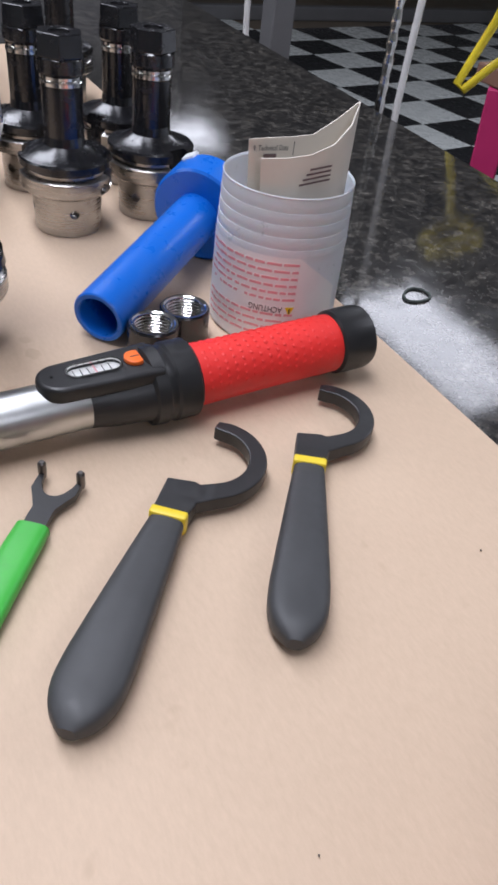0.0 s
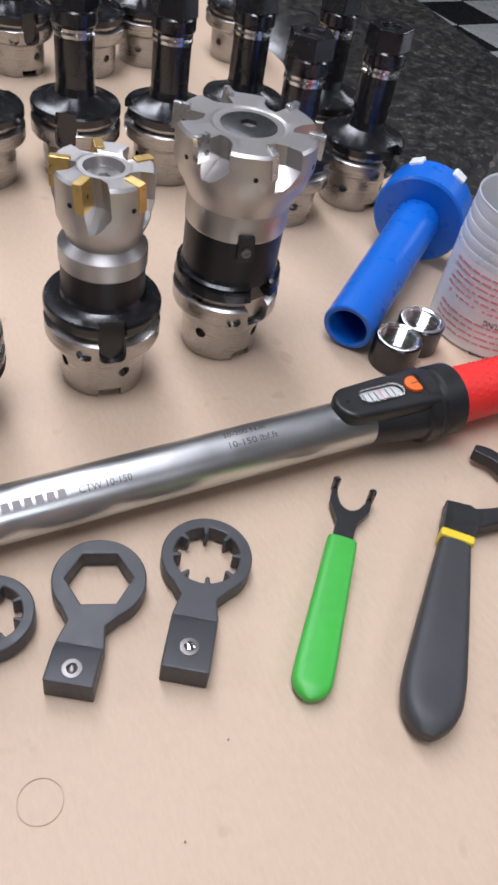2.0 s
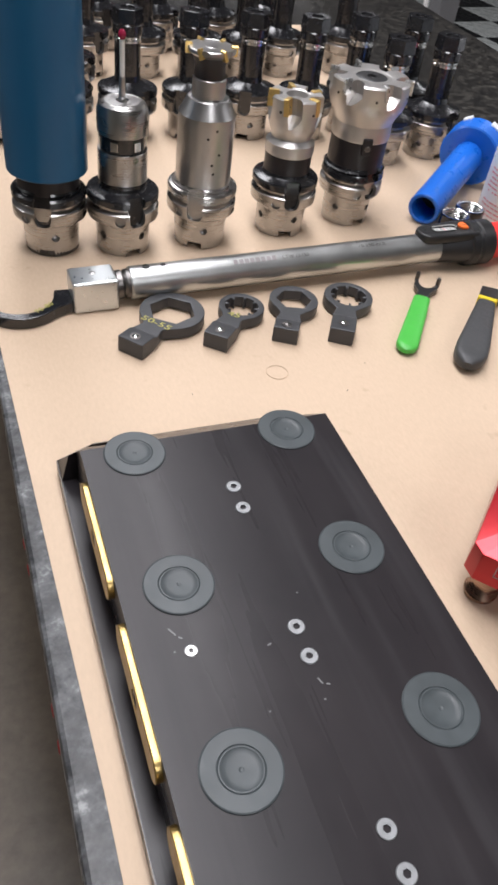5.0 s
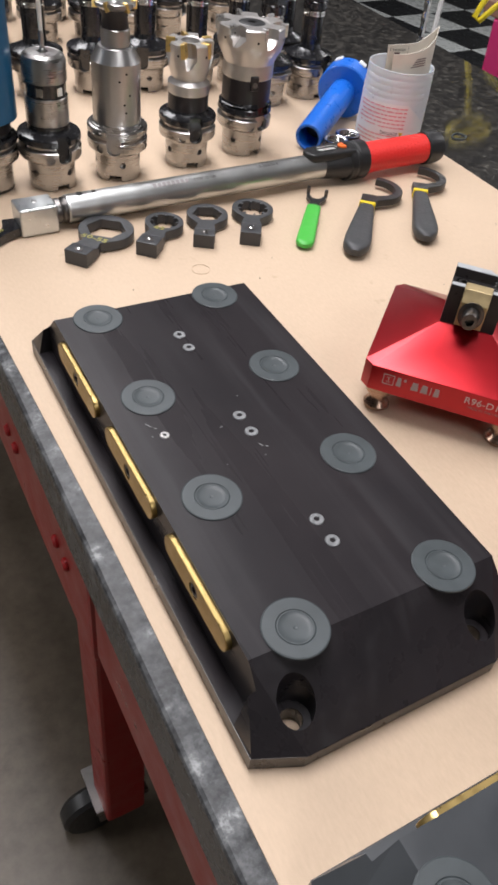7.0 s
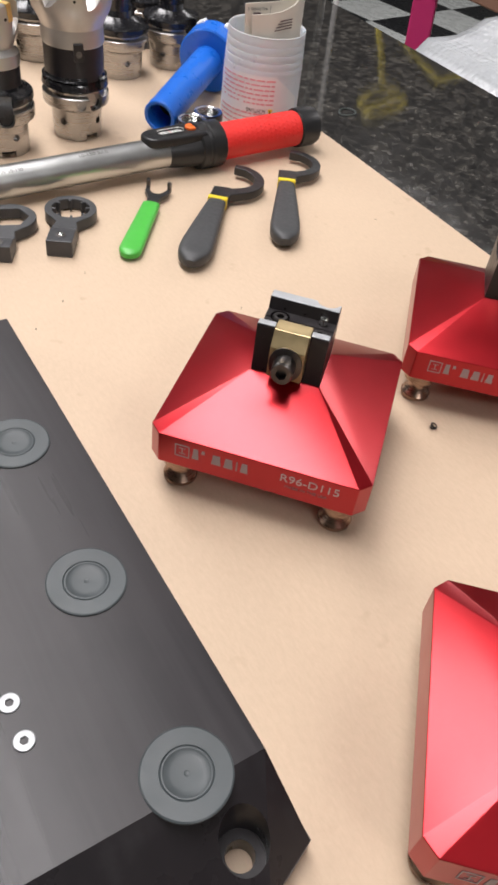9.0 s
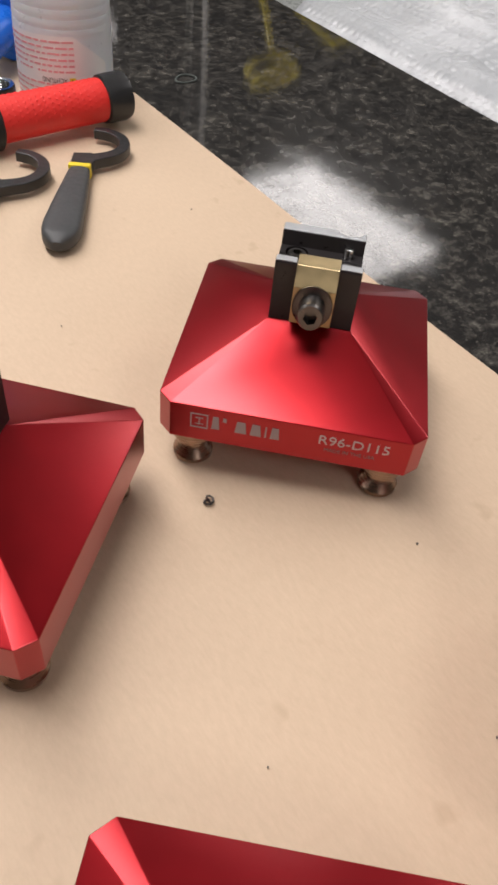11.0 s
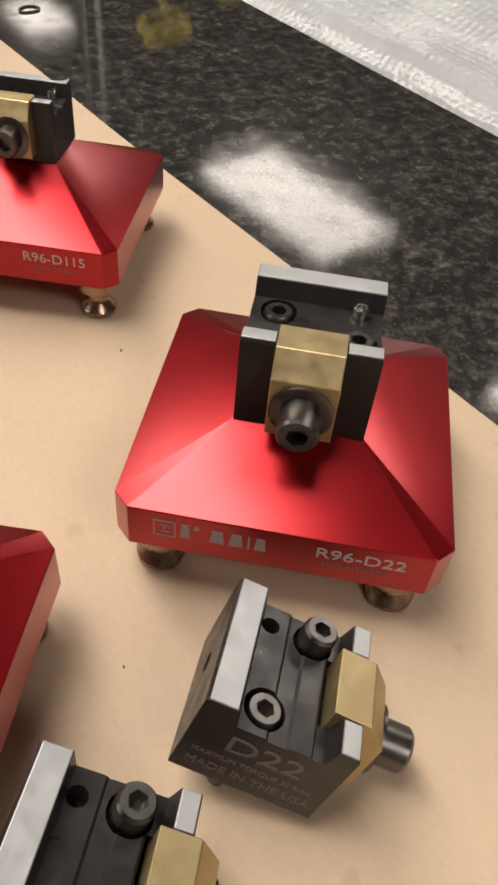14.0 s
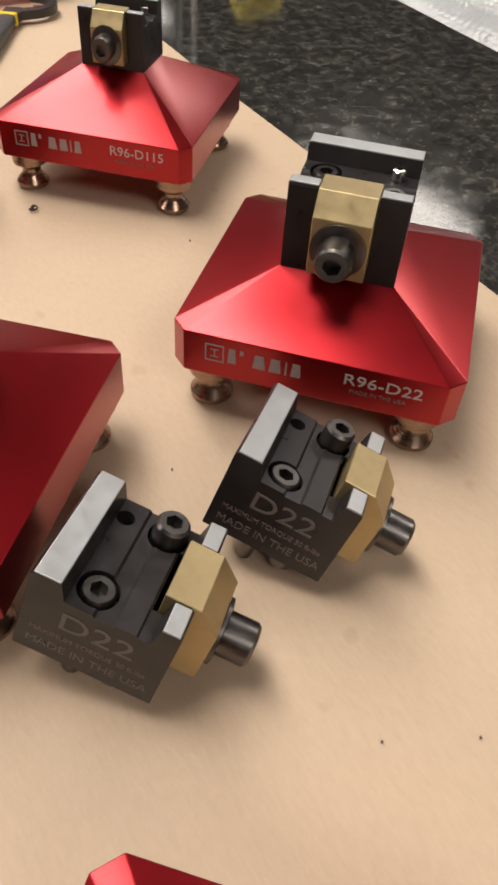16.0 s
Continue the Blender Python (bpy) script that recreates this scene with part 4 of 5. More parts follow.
def probe(m):
    th = thing("touch_probe", m, "touch probe with a white stylus on a steel tool holder", "touch probe")
    hsk_base(th, 0.0205, shoulder=0.003)
    part("neck", lathe([(0.0205, 0.058), (0.0205, 0.066)], 44), BLACK, th, "black neck")
    part("sleeve", lathe([(0.0212, 0.066), (0.0217, 0.0666), (0.0217, 0.0925), (0.0212, 0.0932)], 48), STEEL, th, "ground steel sleeve")
    part("window_band", lathe([(0.0196, 0.0925), (0.0196, 0.1065)], 48), BLACK, th, "dark window band")
    for i in range(6):
        part("window", box(-0.0035, 0.0035, -0.0006, 0.0006, -0.004, 0.004, 0.0004), CHROME, th, "small clear window", m=pose(0, 0, 0, 0, 0, 60 * i + 15) @ Matrix.Translation((0, -0.0198, 0.0995)))
    part("cap", lathe([(0.0205, 0.1062), (0.0217, 0.1070), (0.0217, 0.1255), (0.0200, 0.1300), (0.0175, 0.1316), (0.0165, 0.1312), (0.0155, 0.1318), (0.0055, 0.1322), (0.005, 0.1310), (0, 0.1310)], 52), STEEL, th, "rounded steel cap")
    part("stylus_base", lathe([(0.0036, 0.130), (0.0036, 0.134), (0.0025, 0.1355), (0.0025, 0.1500), (0.0021, 0.1508)], 24), SATIN, th, "grey stylus base")
    part("stylus", lathe([(0.0021, 0.1505), (0.0021, 0.1775), (0.0012, 0.1785)], 24), CERAMIC, th, "white ceramic stylus")
    part("ruby_ball", lathe([(0.0012, 0.1780), (0.0026, 0.1795), (0.0032, 0.1818), (0.0026, 0.1842), (0.0012, 0.1857), (0, 0.186)], 20), RUBY, th, "dark red ruby ball")
    for a in (40, 160, 280):
        # dark disc paints the shade of a dimple
        part("cap_dimple", lathe([(0.0009, 0), (0.0009, 0.0002), (0, 0.0002)], 10), DARK, th, m=pose(0.0105 * math.cos(radians(a)), 0.0105 * math.sin(radians(a)), 0.1320))
    part("probe_top_plate", lathe([(0.0150, 0.1318), (0.0150, 0.1321), (0.0056, 0.1323)], 44, False), SATIN, th)
    return th


probe(at(0.0180, 0.619, 12))


def hydraulic(m):
    th = thing("steel_tool_holder", m, "long turned steel tool holder with a gold-tipped cutter", "tool holder")
    hsk_base(th, 0.0262, black_top=False, flange_mat=STEEL, shoulder=0.002)
    part("holder_body", lathe([(0.0254, 0.0580), (0.0254, 0.1205), (0.0247, 0.1215), (0.0185, 0.1330), (0.0175, 0.1338), (0.0150, 0.1340)], 56), SATIN, th, "brushed steel cylinder body")
    part("cutter_shank", lathe([(0.0145, 0.1335), (0.0145, 0.1490), (0.0135, 0.1500)], 40), SATIN, th, "steel cutter shank")
    part("cutter_neck", lathe([(0.0135, 0.1495), (0.0128, 0.1600), (0.0165, 0.1680)], 40), BLACKSATIN, th, "dark cutter neck")
    disc = lathe([(0.0165, 0.1675), (0.0208, 0.1705), (0.0208, 0.1732), (0.0192, 0.1740), (0.0188, 0.1736), (0.0060, 0.1736), (0.0055, 0.1740), (0, 0.1740)], 44)
    for i in range(6):
        disc = cut(disc, pose_cut(i))
    part("cutter_disc", disc, SATIN, th, "bright cutter disc")
    for i in range(6):
        insert(th, 60 * i + 14, 0.0190, 0.1712, 0.0070, CARBIDE, 20, 0.0030)
    for a, z in ((-60, 0.075), (-64, 0.083), (-50, 0.092), (-75, 0.106), (-58, 0.113)):
        part("set_mark", lathe([(0.0012, 0), (0.0012, 0.0003), (0, 0.0003)], 10), DARK, th, m=pose(0, 0, 0, 0, 0, a) @ Matrix.Translation((0.0253, 0, z)) @ pose(0, 0, 0, 0, 90, 0))
    return th


def pose_cut(i):
    return move(box(-0.0025, 0.006, -0.0030, 0.0040, -0.008, 0.008), pose(0, 0, 0, 0, 0, 60 * i + 18) @ Matrix.Translation((0.0215, 0.002, 0.177)))


hydraulic(at(0.0940, 0.6225, -28))


def sleeved(m):
    th = thing("sleeved_tool_holder", m, "tool holder with a tall teal blue sleeve on top", "tool holder")
    hsk_base(th, 0.0270, shoulder=0.002)
    part("neck", lathe([(0.0270, 0.058), (0.0270, 0.0745)], 48), BLACKSATIN, th, "dull black neck")
    part("sleeve", lathe([(0.0270, 0.0735), (0.0338, 0.0735), (0.0345, 0.0745), (0.0345, 0.2590), (0.0338, 0.260), (0.0290, 0.260), (0.0290, 0.250), (0, 0.250)], 64), BLUEPAINT, th, "smooth teal blue sleeve")
    part("foot_ring", lathe([(0.0150, 0.0002), (0.0236, 0.0002), (0.0240, 0.001), (0.0240, 0.0060), (0.0232, 0.0066)], 48), BLACK, th, "black ring round the foot")
    return th


sleeved(at(-0.0460, 0.628, -20))

# ---- blue plastic handle and nuts ----
BA, BB = Vector((0.342, 0.6170, T + 0.0180)), Vector((0.4610, 0.7160, T + 0.0385))
bd = (BB - BA)
blue = thing("plastic_taper_wiper", Matrix.Translation(BA) @ bd.to_track_quat("Z", "Y").to_matrix().to_4x4(), "bright blue plastic tool with a tube and thick head", "plastic tool")
BL = bd.length
part("tube_handle", lathe([(0.0132, 0.03), (0.0132, 0.0008), (0.0140, 0.0), (0.0164, 0.0), (0.0172, 0.0010), (0.0175, BL - 0.018)], 44, False), BLUEPLASTIC, blue, "hollow blue tube")
# near-black disc stands in for the shade inside the blue tube
part("tube_bottom", lathe([(0.0133, 0.029), (0, 0.029)], 32, False), DARK, blue)
part("head", lathe([(0.0150, BL - 0.0200), (0.0335, BL - 0.0200), (0.0352, BL - 0.0185), (0.0355, BL + 0.0045), (0.0335, BL + 0.0070), (0.026, BL + 0.0070), (0.026, BL + 0.002), (0, BL + 0.002)], 60), BLUEPLASTIC, blue, "thick blue round head")
for a in (62, 118):
    part("wiper_tab", box(-0.0055, 0.0055, 0.0290, 0.0372, BL - 0.0010, BL + 0.0085, 0.0015), WHITECAP, blue, "chipped white tab", m=pose(0, 0, 0, 0, 0, a - 90))


def ring_nut(m):
    th = thing("threaded_ring_nut", m, "black ring nut with a bright threaded bore", "nut", "ring nuts")
    prof = [(0.0108, 0.0), (0.0134, 0.0), (0.0140, 0.0008), (0.0140, 0.0185), (0.0132, 0.0196), (0.0120, 0.0196)]
    part("nut_body", lathe(prof, 44, False), BLACK, th, "black nut wall")
    th_prof = []
    for i in range(9):
        z = 0.0020 + i * 0.0020
        th_prof += [(0.0115, z), (0.0102, z + 0.0010)]
    th_prof = [(0.0108, 0.0)] + th_prof + [(0.0112, 0.0190), (0.0120, 0.0196), (0.0132, 0.0197)]
    part("thread", lathe(th_prof, 44, False), CHROME, th, "bright screw thread")
    return th


nut_one = ring_nut(at(0.3705, 0.5975) @ Matrix.Diagonal((1.13, 1.13, 1.08, 1)))
copy_thing(nut_one, at(0.3965, 0.6100, 30))


# ---- measuring cup with leaflet ----
def wrap_round(bm, r, z, a0):
    """Bends flat letters (x along, y up) round a cylinder, upside down as the cup stands."""
    for v in bm.verts:
        a = a0 - v.co.x / r
        rr = r + v.co.z
        v.co = Vector((rr * math.cos(a), rr * math.sin(a), z - v.co.y))
    return bm


CUP = at(0.4650, 0.6170)
cup = thing("plastic_cup", CUP, "milky ribbed plastic cup with red printed warning label", "cup")
prof = [(0.0, 0.0012), (0.0395, 0.0010), (0.0415, 0.0), (0.0422, 0.0012), (0.0417, 0.058)]
for i in range(5):
    z = 0.059 + i * 0.0074
    prof += [(0.0416 - i * 0.0003, z), (0.0419 - i * 0.0003, z + 0.0025), (0.0419 - i * 0.0003, z + 0.0050), (0.0416 - i * 0.0003, z + 0.0075)]
prof += [(0.0404, 0.0965), (0.0407, 0.0975), (0.0402, 0.0981), (0.0394, 0.0968), (0.0404, 0.004), (0.0, 0.003)]
part("cup_wall", lathe(prof, 72, False), WHITEPLASTIC, cup, "translucent white ribbed wall")
# label film, half round
lab = bmesh.new()
rows = []
for i in range(25):
    a = radians(150 + 150 * i / 24)
    top = 0.062 if i < 17 else 0.062 - 0.0035 * (i - 17)
    rows.append([lab.verts.new((0.0425 * math.cos(a), 0.0425 * math.sin(a), 0.002)), lab.verts.new((0.0421 * math.cos(a), 0.0421 * math.sin(a), top))])
for a, b in zip(rows, rows[1:]):
    lab.faces.new((a[0], b[0], b[1], a[1]))
part("warning_label", lab, LABEL, cup, "white film label")
CAM_A = radians(220)


def print_words(seed):
    """A line of small print: bars of word length with narrow gaps."""
    rnd = random.Random(seed)
    x, out = -0.027, []
    while x < 0.036:
        n = 0.003 + 0.008 * rnd.random()
        out.append(box(x, min(0.040, x + n), 0.0002, 0.0018, 0, 0.0001))
        x += n + 0.0013
    return join(*out)


for i in range(6):
    part("print_line", wrap_round(print_words(i), 0.0424, 0.0585 - i * 0.0047, CAM_A), REDPRINT, cup, "line of red print")
for i in range(4):
    part("print_line", wrap_round(print_words(i + 7), 0.0426, 0.0245 - i * 0.0048, CAM_A), REDPRINT, cup, "line of red print")
part("print_word", wrap_round(move(lettering("ACHTUNG", 0.0058, 0.0002, 0.0215), Matrix.Translation((-0.020, 0, 0))), 0.0426, 0.0290, CAM_A), BLACKPRINT, cup, "black printed word")
part("print_word", wrap_round(move(lettering("CAUTION", 0.0058, 0.0002, 0.0215), Matrix.Translation((-0.020, 0, 0))), 0.0427, 0.0020, CAM_A), BLACKPRINT, cup, "black printed word")
part("warning_triangle", wrap_round(prism([(-0.0275, 0), (-0.0215, 0), (-0.0245, 0.0056)], 0, 0.0002), 0.0426, 0.0292, CAM_A), YELLOW, cup, "yellow warning triangle")
part("triangle_mark", wrap_round(prism([(-0.0249, 0.0010), (-0.0241, 0.0010), (-0.0241, 0.0040), (-0.0249, 0.0040)], 0, 0.0003), 0.0427, 0.0292, CAM_A), BLACKPRINT, cup)


LEAF = pose(-0.006, 0.001, 0.004, 0, 0, -10)


def leaflet_flat():
    """Two nearly flat leaves that meet in a fold at the far end."""
    bm = bmesh.new()
    def inside(x, y, z, rmax):
        p = LEAF @ Vector((x, y, 0))
        k = min(1.0, rmax / math.hypot(p.x, p.y))
        q = LEAF.inverted() @ Vector((p.x * k, p.y * k, p.z))
        return bm.verts.new((q.x, q.y, z))
    def leaf(path, tops, z0):
        rows = []
        for (x, y), zt in zip(path, tops):
            rows.append([inside(x, y, z0, 0.0378), inside(x, y, (z0 + 0.094) / 2, 0.0378), inside(x, y, 0.094, 0.0378), inside(x, y, zt, 0.0450)])
        for a, b in zip(rows, rows[1:]):
            for k in range(3):
                bm.faces.new((a[k], b[k], b[k + 1], a[k + 1]))
    near = [(-0.0235, -0.0275), (-0.010, -0.0318), (0.004, -0.0335), (0.018, -0.0315), (0.0300, -0.0245), (0.0385, -0.0130)]
    ntop = [0.1125, 0.1140, 0.1165, 0.1215, 0.1300, 0.1395]
    far = [(-0.0290, -0.0200), (-0.017, -0.0190), (-0.004, -0.0190), (0.010, -0.0180), (0.0250, -0.0160), (0.0385, -0.0128)]
    ftop = [0.1205, 0.1210, 0.1215, 0.1225, 0.1310, 0.1398]
    leaf(near, ntop, 0.030)
    leaf(far, ftop, 0.030)
    bmesh.ops.subdivide_edges(bm, edges=[e for e in bm.edges], cuts=1, smooth=0.0, use_grid_fill=True)
    bmesh.ops.solidify(bm, geom=bm.faces[:], thickness=0.0007)
    return bm


book = thing("folded_leaflet", CUP @ LEAF, "folded cream paper leaflet standing in the plastic cup", "leaflet")
part("folded_page", leaflet_flat(), WHITEPAPER, book, "cream printed pages", angle=60)
part("heading", lettering("9. Technical Data", 0.0042, 0.0001, 0.0215), BLACKPRINT, book, "printed heading", m=Matrix.Translation((-0.0265, -0.0210, 0.1145)) @ pose(0, 0, 0, 90, 0, 3))
part("print_rule", box(0, 0.0003, -0.002, 0.006, 0, 0.0001), BLACKPRINT, book, m=Matrix.Translation((-0.0020, -0.0202, 0.1135)) @ pose(0, 0, 0, 90, 0, 3))
part("print_line", box(0, 0.008, 0, 0.0022, 0, 0.0001), PRINTDIM, book, m=Matrix.Translation((-0.0200, -0.0208, 0.1105)) @ pose(0, 0, 0, 90, 0, 3))
for i in range(4):
    part("print_line", box(-0.002 * i, 0.014, 0, 0.0011, 0, 0.0001), PRINTDIM, book, "line of small grey print", m=Matrix.Translation((0.0040, -0.0347, 0.1080 - 0.0026 * i)) @ pose(0, 0, 0, 90, -7, 8))


# ---- torque wrench ----
P0, P1 = Vector((-0.0040, 0.5245, T + 0.0160)), Vector((0.4950, 0.5425, T + 0.0236))
td = (P1 - P0).normalized()
wz = Vector((0, 0, 1))
wx, wy = td, wz.cross(td).normalized()
wzz = wx.cross(wy)
TW = Matrix(((wx.x, wy.x, wzz.x, P0.x), (wx.y, wy.y, wzz.y, P0.y), (wx.z, wy.z, wzz.z, P0.z), (0, 0, 0, 1)))
LX = pose(0, 0, 0, 0, 90, 0)
wrench = thing("torque_wrench", TW, "long steel torque wrench with red grip and hook head", "torque wrench")
part("tube", move(lathe([(0.0140, 0.006), (0.0153, 0.0070), (0.0155, 0.0085), (0.0157, 0.338)], 56), LX), turned_steel("plated_tube", (0.66, 0.67, 0.66), 0.33, 60.0), wrench, "bright plated steel tube")
part("neck_ring", move(lathe([(0.0108, -0.006), (0.0132, -0.005), (0.0136, -0.001), (0.0120, 0.001), (0.0138, 0.003), (0.0138, 0.0065)], 40), LX), BOLT, wrench, "dark grooved neck")
part("square_head", box(-0.0430, -0.0055, -0.0140, 0.0140, -0.0150, 0.0125, 0.0018, 3), plain("satin_plated_head", (0.66, 0.68, 0.68), 0.34, 0.9, 0.08, 200, 0.05), wrench, "satin plated square head")
part("latch_pin", lathe([(0.0028, 0), (0.0028, 0.0004), (0.0016, 0.0010), (0, 0.0012)], 18), SATIN, wrench, "round latch pin", m=pose(-0.0240, 0.002, 0.0123))
part("tube_rivet", lathe([(0.0034, 0), (0.0034, 0.0005), (0.0024, 0.0008), (0, 0.0008)], 18), DARK, wrench, "dark sunk pin", m=pose(0.021, 0, 0.0156))
part("tube_rivet", lathe([(0.0024, 0), (0.0024, 0.0004), (0, 0.0004)], 18), BLACKSATIN, wrench, "dark plug", m=pose(0.036, 0, 0.0158))


def on_tube(bm, r):
    """Lays flat marks (x along, y across) on the tube, reading from the front."""
    for v in bm.verts:
        a = v.co.y / r
        rr = r + v.co.z
        v.co = Vector((v.co.x, rr * math.sin(a), rr * math.cos(a)))
    return bm


name_bars = [box(0.098 + 0.0052 * k, 0.1018 + 0.0052 * k, -0.0100, -0.0050, 0, 0.0002) for k in range(8)]
DARKRED = plain("grey_etched_print", (0.30, 0.27, 0.27), 0.5, 0.0, 0.1, 300, 0.0)
for nb in name_bars:
    part("name_block", on_tube(nb, 0.0157), DARKRED, wrench, "grey etched block of a maker's name")
part("marking", on_tube(move(lettering("CTW 10-150", 0.0056, 0.0001, 0.026), Matrix.Translation((0.144, -0.0100, 0))), 0.0157), BOLT, wrench, "grey engraved marking")
part("marking", on_tube(move(lettering("10-150 lbf.ft", 0.0056, 0.0001, 0.028), Matrix.Translation((0.222, -0.0070, 0))), 0.0157), BOLT, wrench, "grey engraved marking")
part("marking", on_tube(move(lettering("20-200 N.m", 0.0050, 0.0001, 0.024), Matrix.Translation((0.222, 0.0005, 0))), 0.0157), BOLT, wrench, "grey engraved marking")
WIDE = Matrix.Diagonal((1, 1.01, 1.01, 1))
for ob in wrench.children:
    if not ob.name.startswith(("square_head", "latch_pin")):
        ob.data.transform(Matrix.Diagonal((1, 0.9, 0.9, 1)) @ ob.matrix_basis)
        ob.matrix_basis = Matrix()
before = set(scene.objects)
# housing with the scale window
hous = [*arc(0.300, 0, 0.0118, 90, 270, 14), (0.330, -0.0135), (0.352, -0.0145), (0.352, 0.0145), (0.330, 0.0135)]
body = prism(hous, 0.0108, 0.0200, 0.0022, 3)
win = [*arc(0.309, 0, 0.0050, 90, 270, 10), *arc(0.327, 0, 0.0050, -90, 90, 10)]
body = cut(body, prism(win, 0.0180, 0.03))
part("scale_housing", body, BLACKPLASTIC, wrench, "black plastic scale housing", angle=35)
inner = prism(win, 0.0172, 0.0184)
part("scale_plate", inner, plain("scale_white", (0.72, 0.72, 0.70), 0.3, 0.2, 0.05, 200, 0.0), wrench, "pale scale plate")
part("scale_mark", join(*[box(0.3075 + 0.0038 * k, 0.3080 + 0.0038 * k, -0.0036, 0.0036, 0.0184, 0.0186) for k in range(6)]), BLACKPRINT, wrench, "thin black scale marks")
part("scale_pointer", box(0.3185, 0.3192, -0.0049, 0.0049, 0.0186, 0.0188), REDPRINT, wrench, "thin red pointer")
rim = cut(prism([*arc(0.309, 0, 0.0059, 90, 270, 10), *arc(0.327, 0, 0.0059, -90, 90, 10)], 0.0200, 0.0210), prism(win, 0.01, 0.03))
part("window_rim", rim, CHROME, wrench, "pale window rim")
part("set_pin", lathe([(0.0008, 0), (0.0008, 0.0003), (0, 0.0003)], 10), DARK, wrench, m=pose(0.2960, 0, 0.0205))
part("release_button", bevel(prism([*arc(0.3400, 0, 0.0058, 60, 300, 16)], 0.0195, 0.0222), 0.0006), ORANGE, wrench, "orange lock button")
part("button_mark", box(0.3375, 0.3420, -0.0003, 0.0003, 0.0222, 0.0224), BLACKPRINT, wrench)
part("housing_flare", loft([[(0.312, 0.0142 * math.cos(a), 0.0142 * math.sin(a)) for a in [math.pi * 2 * k / 32 for k in range(32)]], [(0.325, 0.0175 * math.cos(a), 0.0158 * math.sin(a)) for a in [math.pi * 2 * k / 32 for k in range(32)]], [(0.347, 0.0200 * math.cos(a), 0.0176 * math.sin(a)) for a in [math.pi * 2 * k / 32 for k in range(32)]]]), BLACKPLASTIC, wrench, "flared black plastic shell")
part("collar", move(lathe([(0.0190, 0.344), (0.0212, 0.3455), (0.0216, 0.352), (0.0205, 0.354), (0.0205, 0.3565), (0.0216, 0.358), (0.0216, 0.370), (0.0200, 0.3715)], 56), LX), BLACKPLASTIC, wrench, "black ribbed collar")
grip = lathe([(0.0168, 0.370), (0.0174, 0.371)] + [(0.0174 - 0.0004 * math.sin(math.pi * k / 10), 0.371 + 0.0093 * k) for k in range(1, 10)] + [(0.0172, 0.464), (0.0168, 0.4655)], 56)
part("grip", move(grip, LX), GRIPRED, wrench, "red dimpled rubber grip")
dots = bmesh.new()
for k in range(16):
    for j in range(13):
        a = radians(-84 + 14 * j + (7 if k % 2 else 0))
        if abs(a) > radians(85):
            continue
        mm = Matrix.Translation((0.3775 + 0.0054 * k, 0.0172 * math.sin(a), 0.0172 * math.cos(a))) @ pose(0, 0, 0, -math.degrees(a), 0, 0)
        bmesh.ops.create_uvsphere(dots, u_segments=8, v_segments=5, radius=0.0013, matrix=mm @ Matrix.Diagonal((1, 1, 0.30, 1)))
stuff = part("grip_texture", dots, GRIPRED, wrench, "raised dimples")
stuff["kind"] = "stuff"
part("end_cap", move(lathe([(0.0172, 0.4648), (0.0190, 0.4660), (0.0194, 0.4720), (0.0194, 0.4840), (0.0184, 0.4875), (0.0155, 0.4890), (0, 0.4890)], 56), LX), BLACKPLASTIC, wrench, "black end cap")
LOW = ("scale_", "window_rim", "set_pin", "release_button", "button_mark")
for ob in set(scene.objects) - before:
    ob.data.transform((Matrix.Translation((0, 0, -0.0012)) if ob.name.startswith(LOW) else Matrix()) @ WIDE @ ob.matrix_basis)
    ob.matrix_basis = Matrix()
# hook head lying flat on the table
hk_outline = [*arc(-0.0825, 0.0075, 0.0335, 175, 300, 26), (-0.0560, -0.0150), (-0.0425, -0.0105), (-0.0425, 0.0100), (-0.0545, 0.0110), *arc(-0.0825, 0.0085, 0.0265, -5, -165, 24), (-0.1060, 0.0090), (-0.1010, 0.0105), (-0.1030, 0.0165), (-0.1140, 0.0150)]
hook = part("hook_head", prism(hk_outline, -0.0145, -0.0050, 0.0008), BLACK, wrench, "black steel hook head")
part("painted_number", move(lettering("70-80", 0.0070, 0.0003, 0.018), Matrix.Translation((-0.0735, -0.0205, -0.0049)) @ pose(0, 0, 0, 0, 0, 35)), PAINTMARK, hook, "yellow painted number")


# ---- hook spanners with dipped grips ----
def hook_spanner(m, label, L=0.108, k=1.0):
    """Grip along -y from the band at the origin; the hook beyond it curls to +x."""
    th = thing("hook_spanner", m, label, "hook spanner", "hook spanners")
    w0, w1 = 0.0082 * k, 0.0140 * k
    n = 22
    loops = []
    for i in range(n + 1):
        s = i / n
        s = 1 - (1 - s) ** 1.25
        y = -0.001 - (L - 0.001) * s
        w = w0 + (w1 - w0) * min(1, s / 0.72) ** 0.9
        if s > 0.80:
            q = (s - 0.80) / 0.20
            w *= math.sqrt(max(0.06, 1 - q ** 2.0))
        t = 0.0055 * (0.85 + 0.4 * min(1, s / 0.5))
        if s > 0.9:
            t *= 1 - 0.5 * ((s - 0.9) / 0.1) ** 2
        loops.append([(w * math.copysign(abs(math.cos(a)) ** 0.75, math.cos(a)), y, 0.0085 + t * math.copysign(abs(math.sin(a)) ** 0.5, math.sin(a))) for a in [2 * math.pi * q / 24 for q in range(24)]])
    part("grip", loft(loops), RUBBER, th, "dark grey dipped rubber grip", angle=60)
    part("band", box(-0.0090 * k, 0.0090 * k, -0.0012, 0.0042, 0.0030, 0.0140, 0.0012), YELLOW, th, "yellow band")
    return th


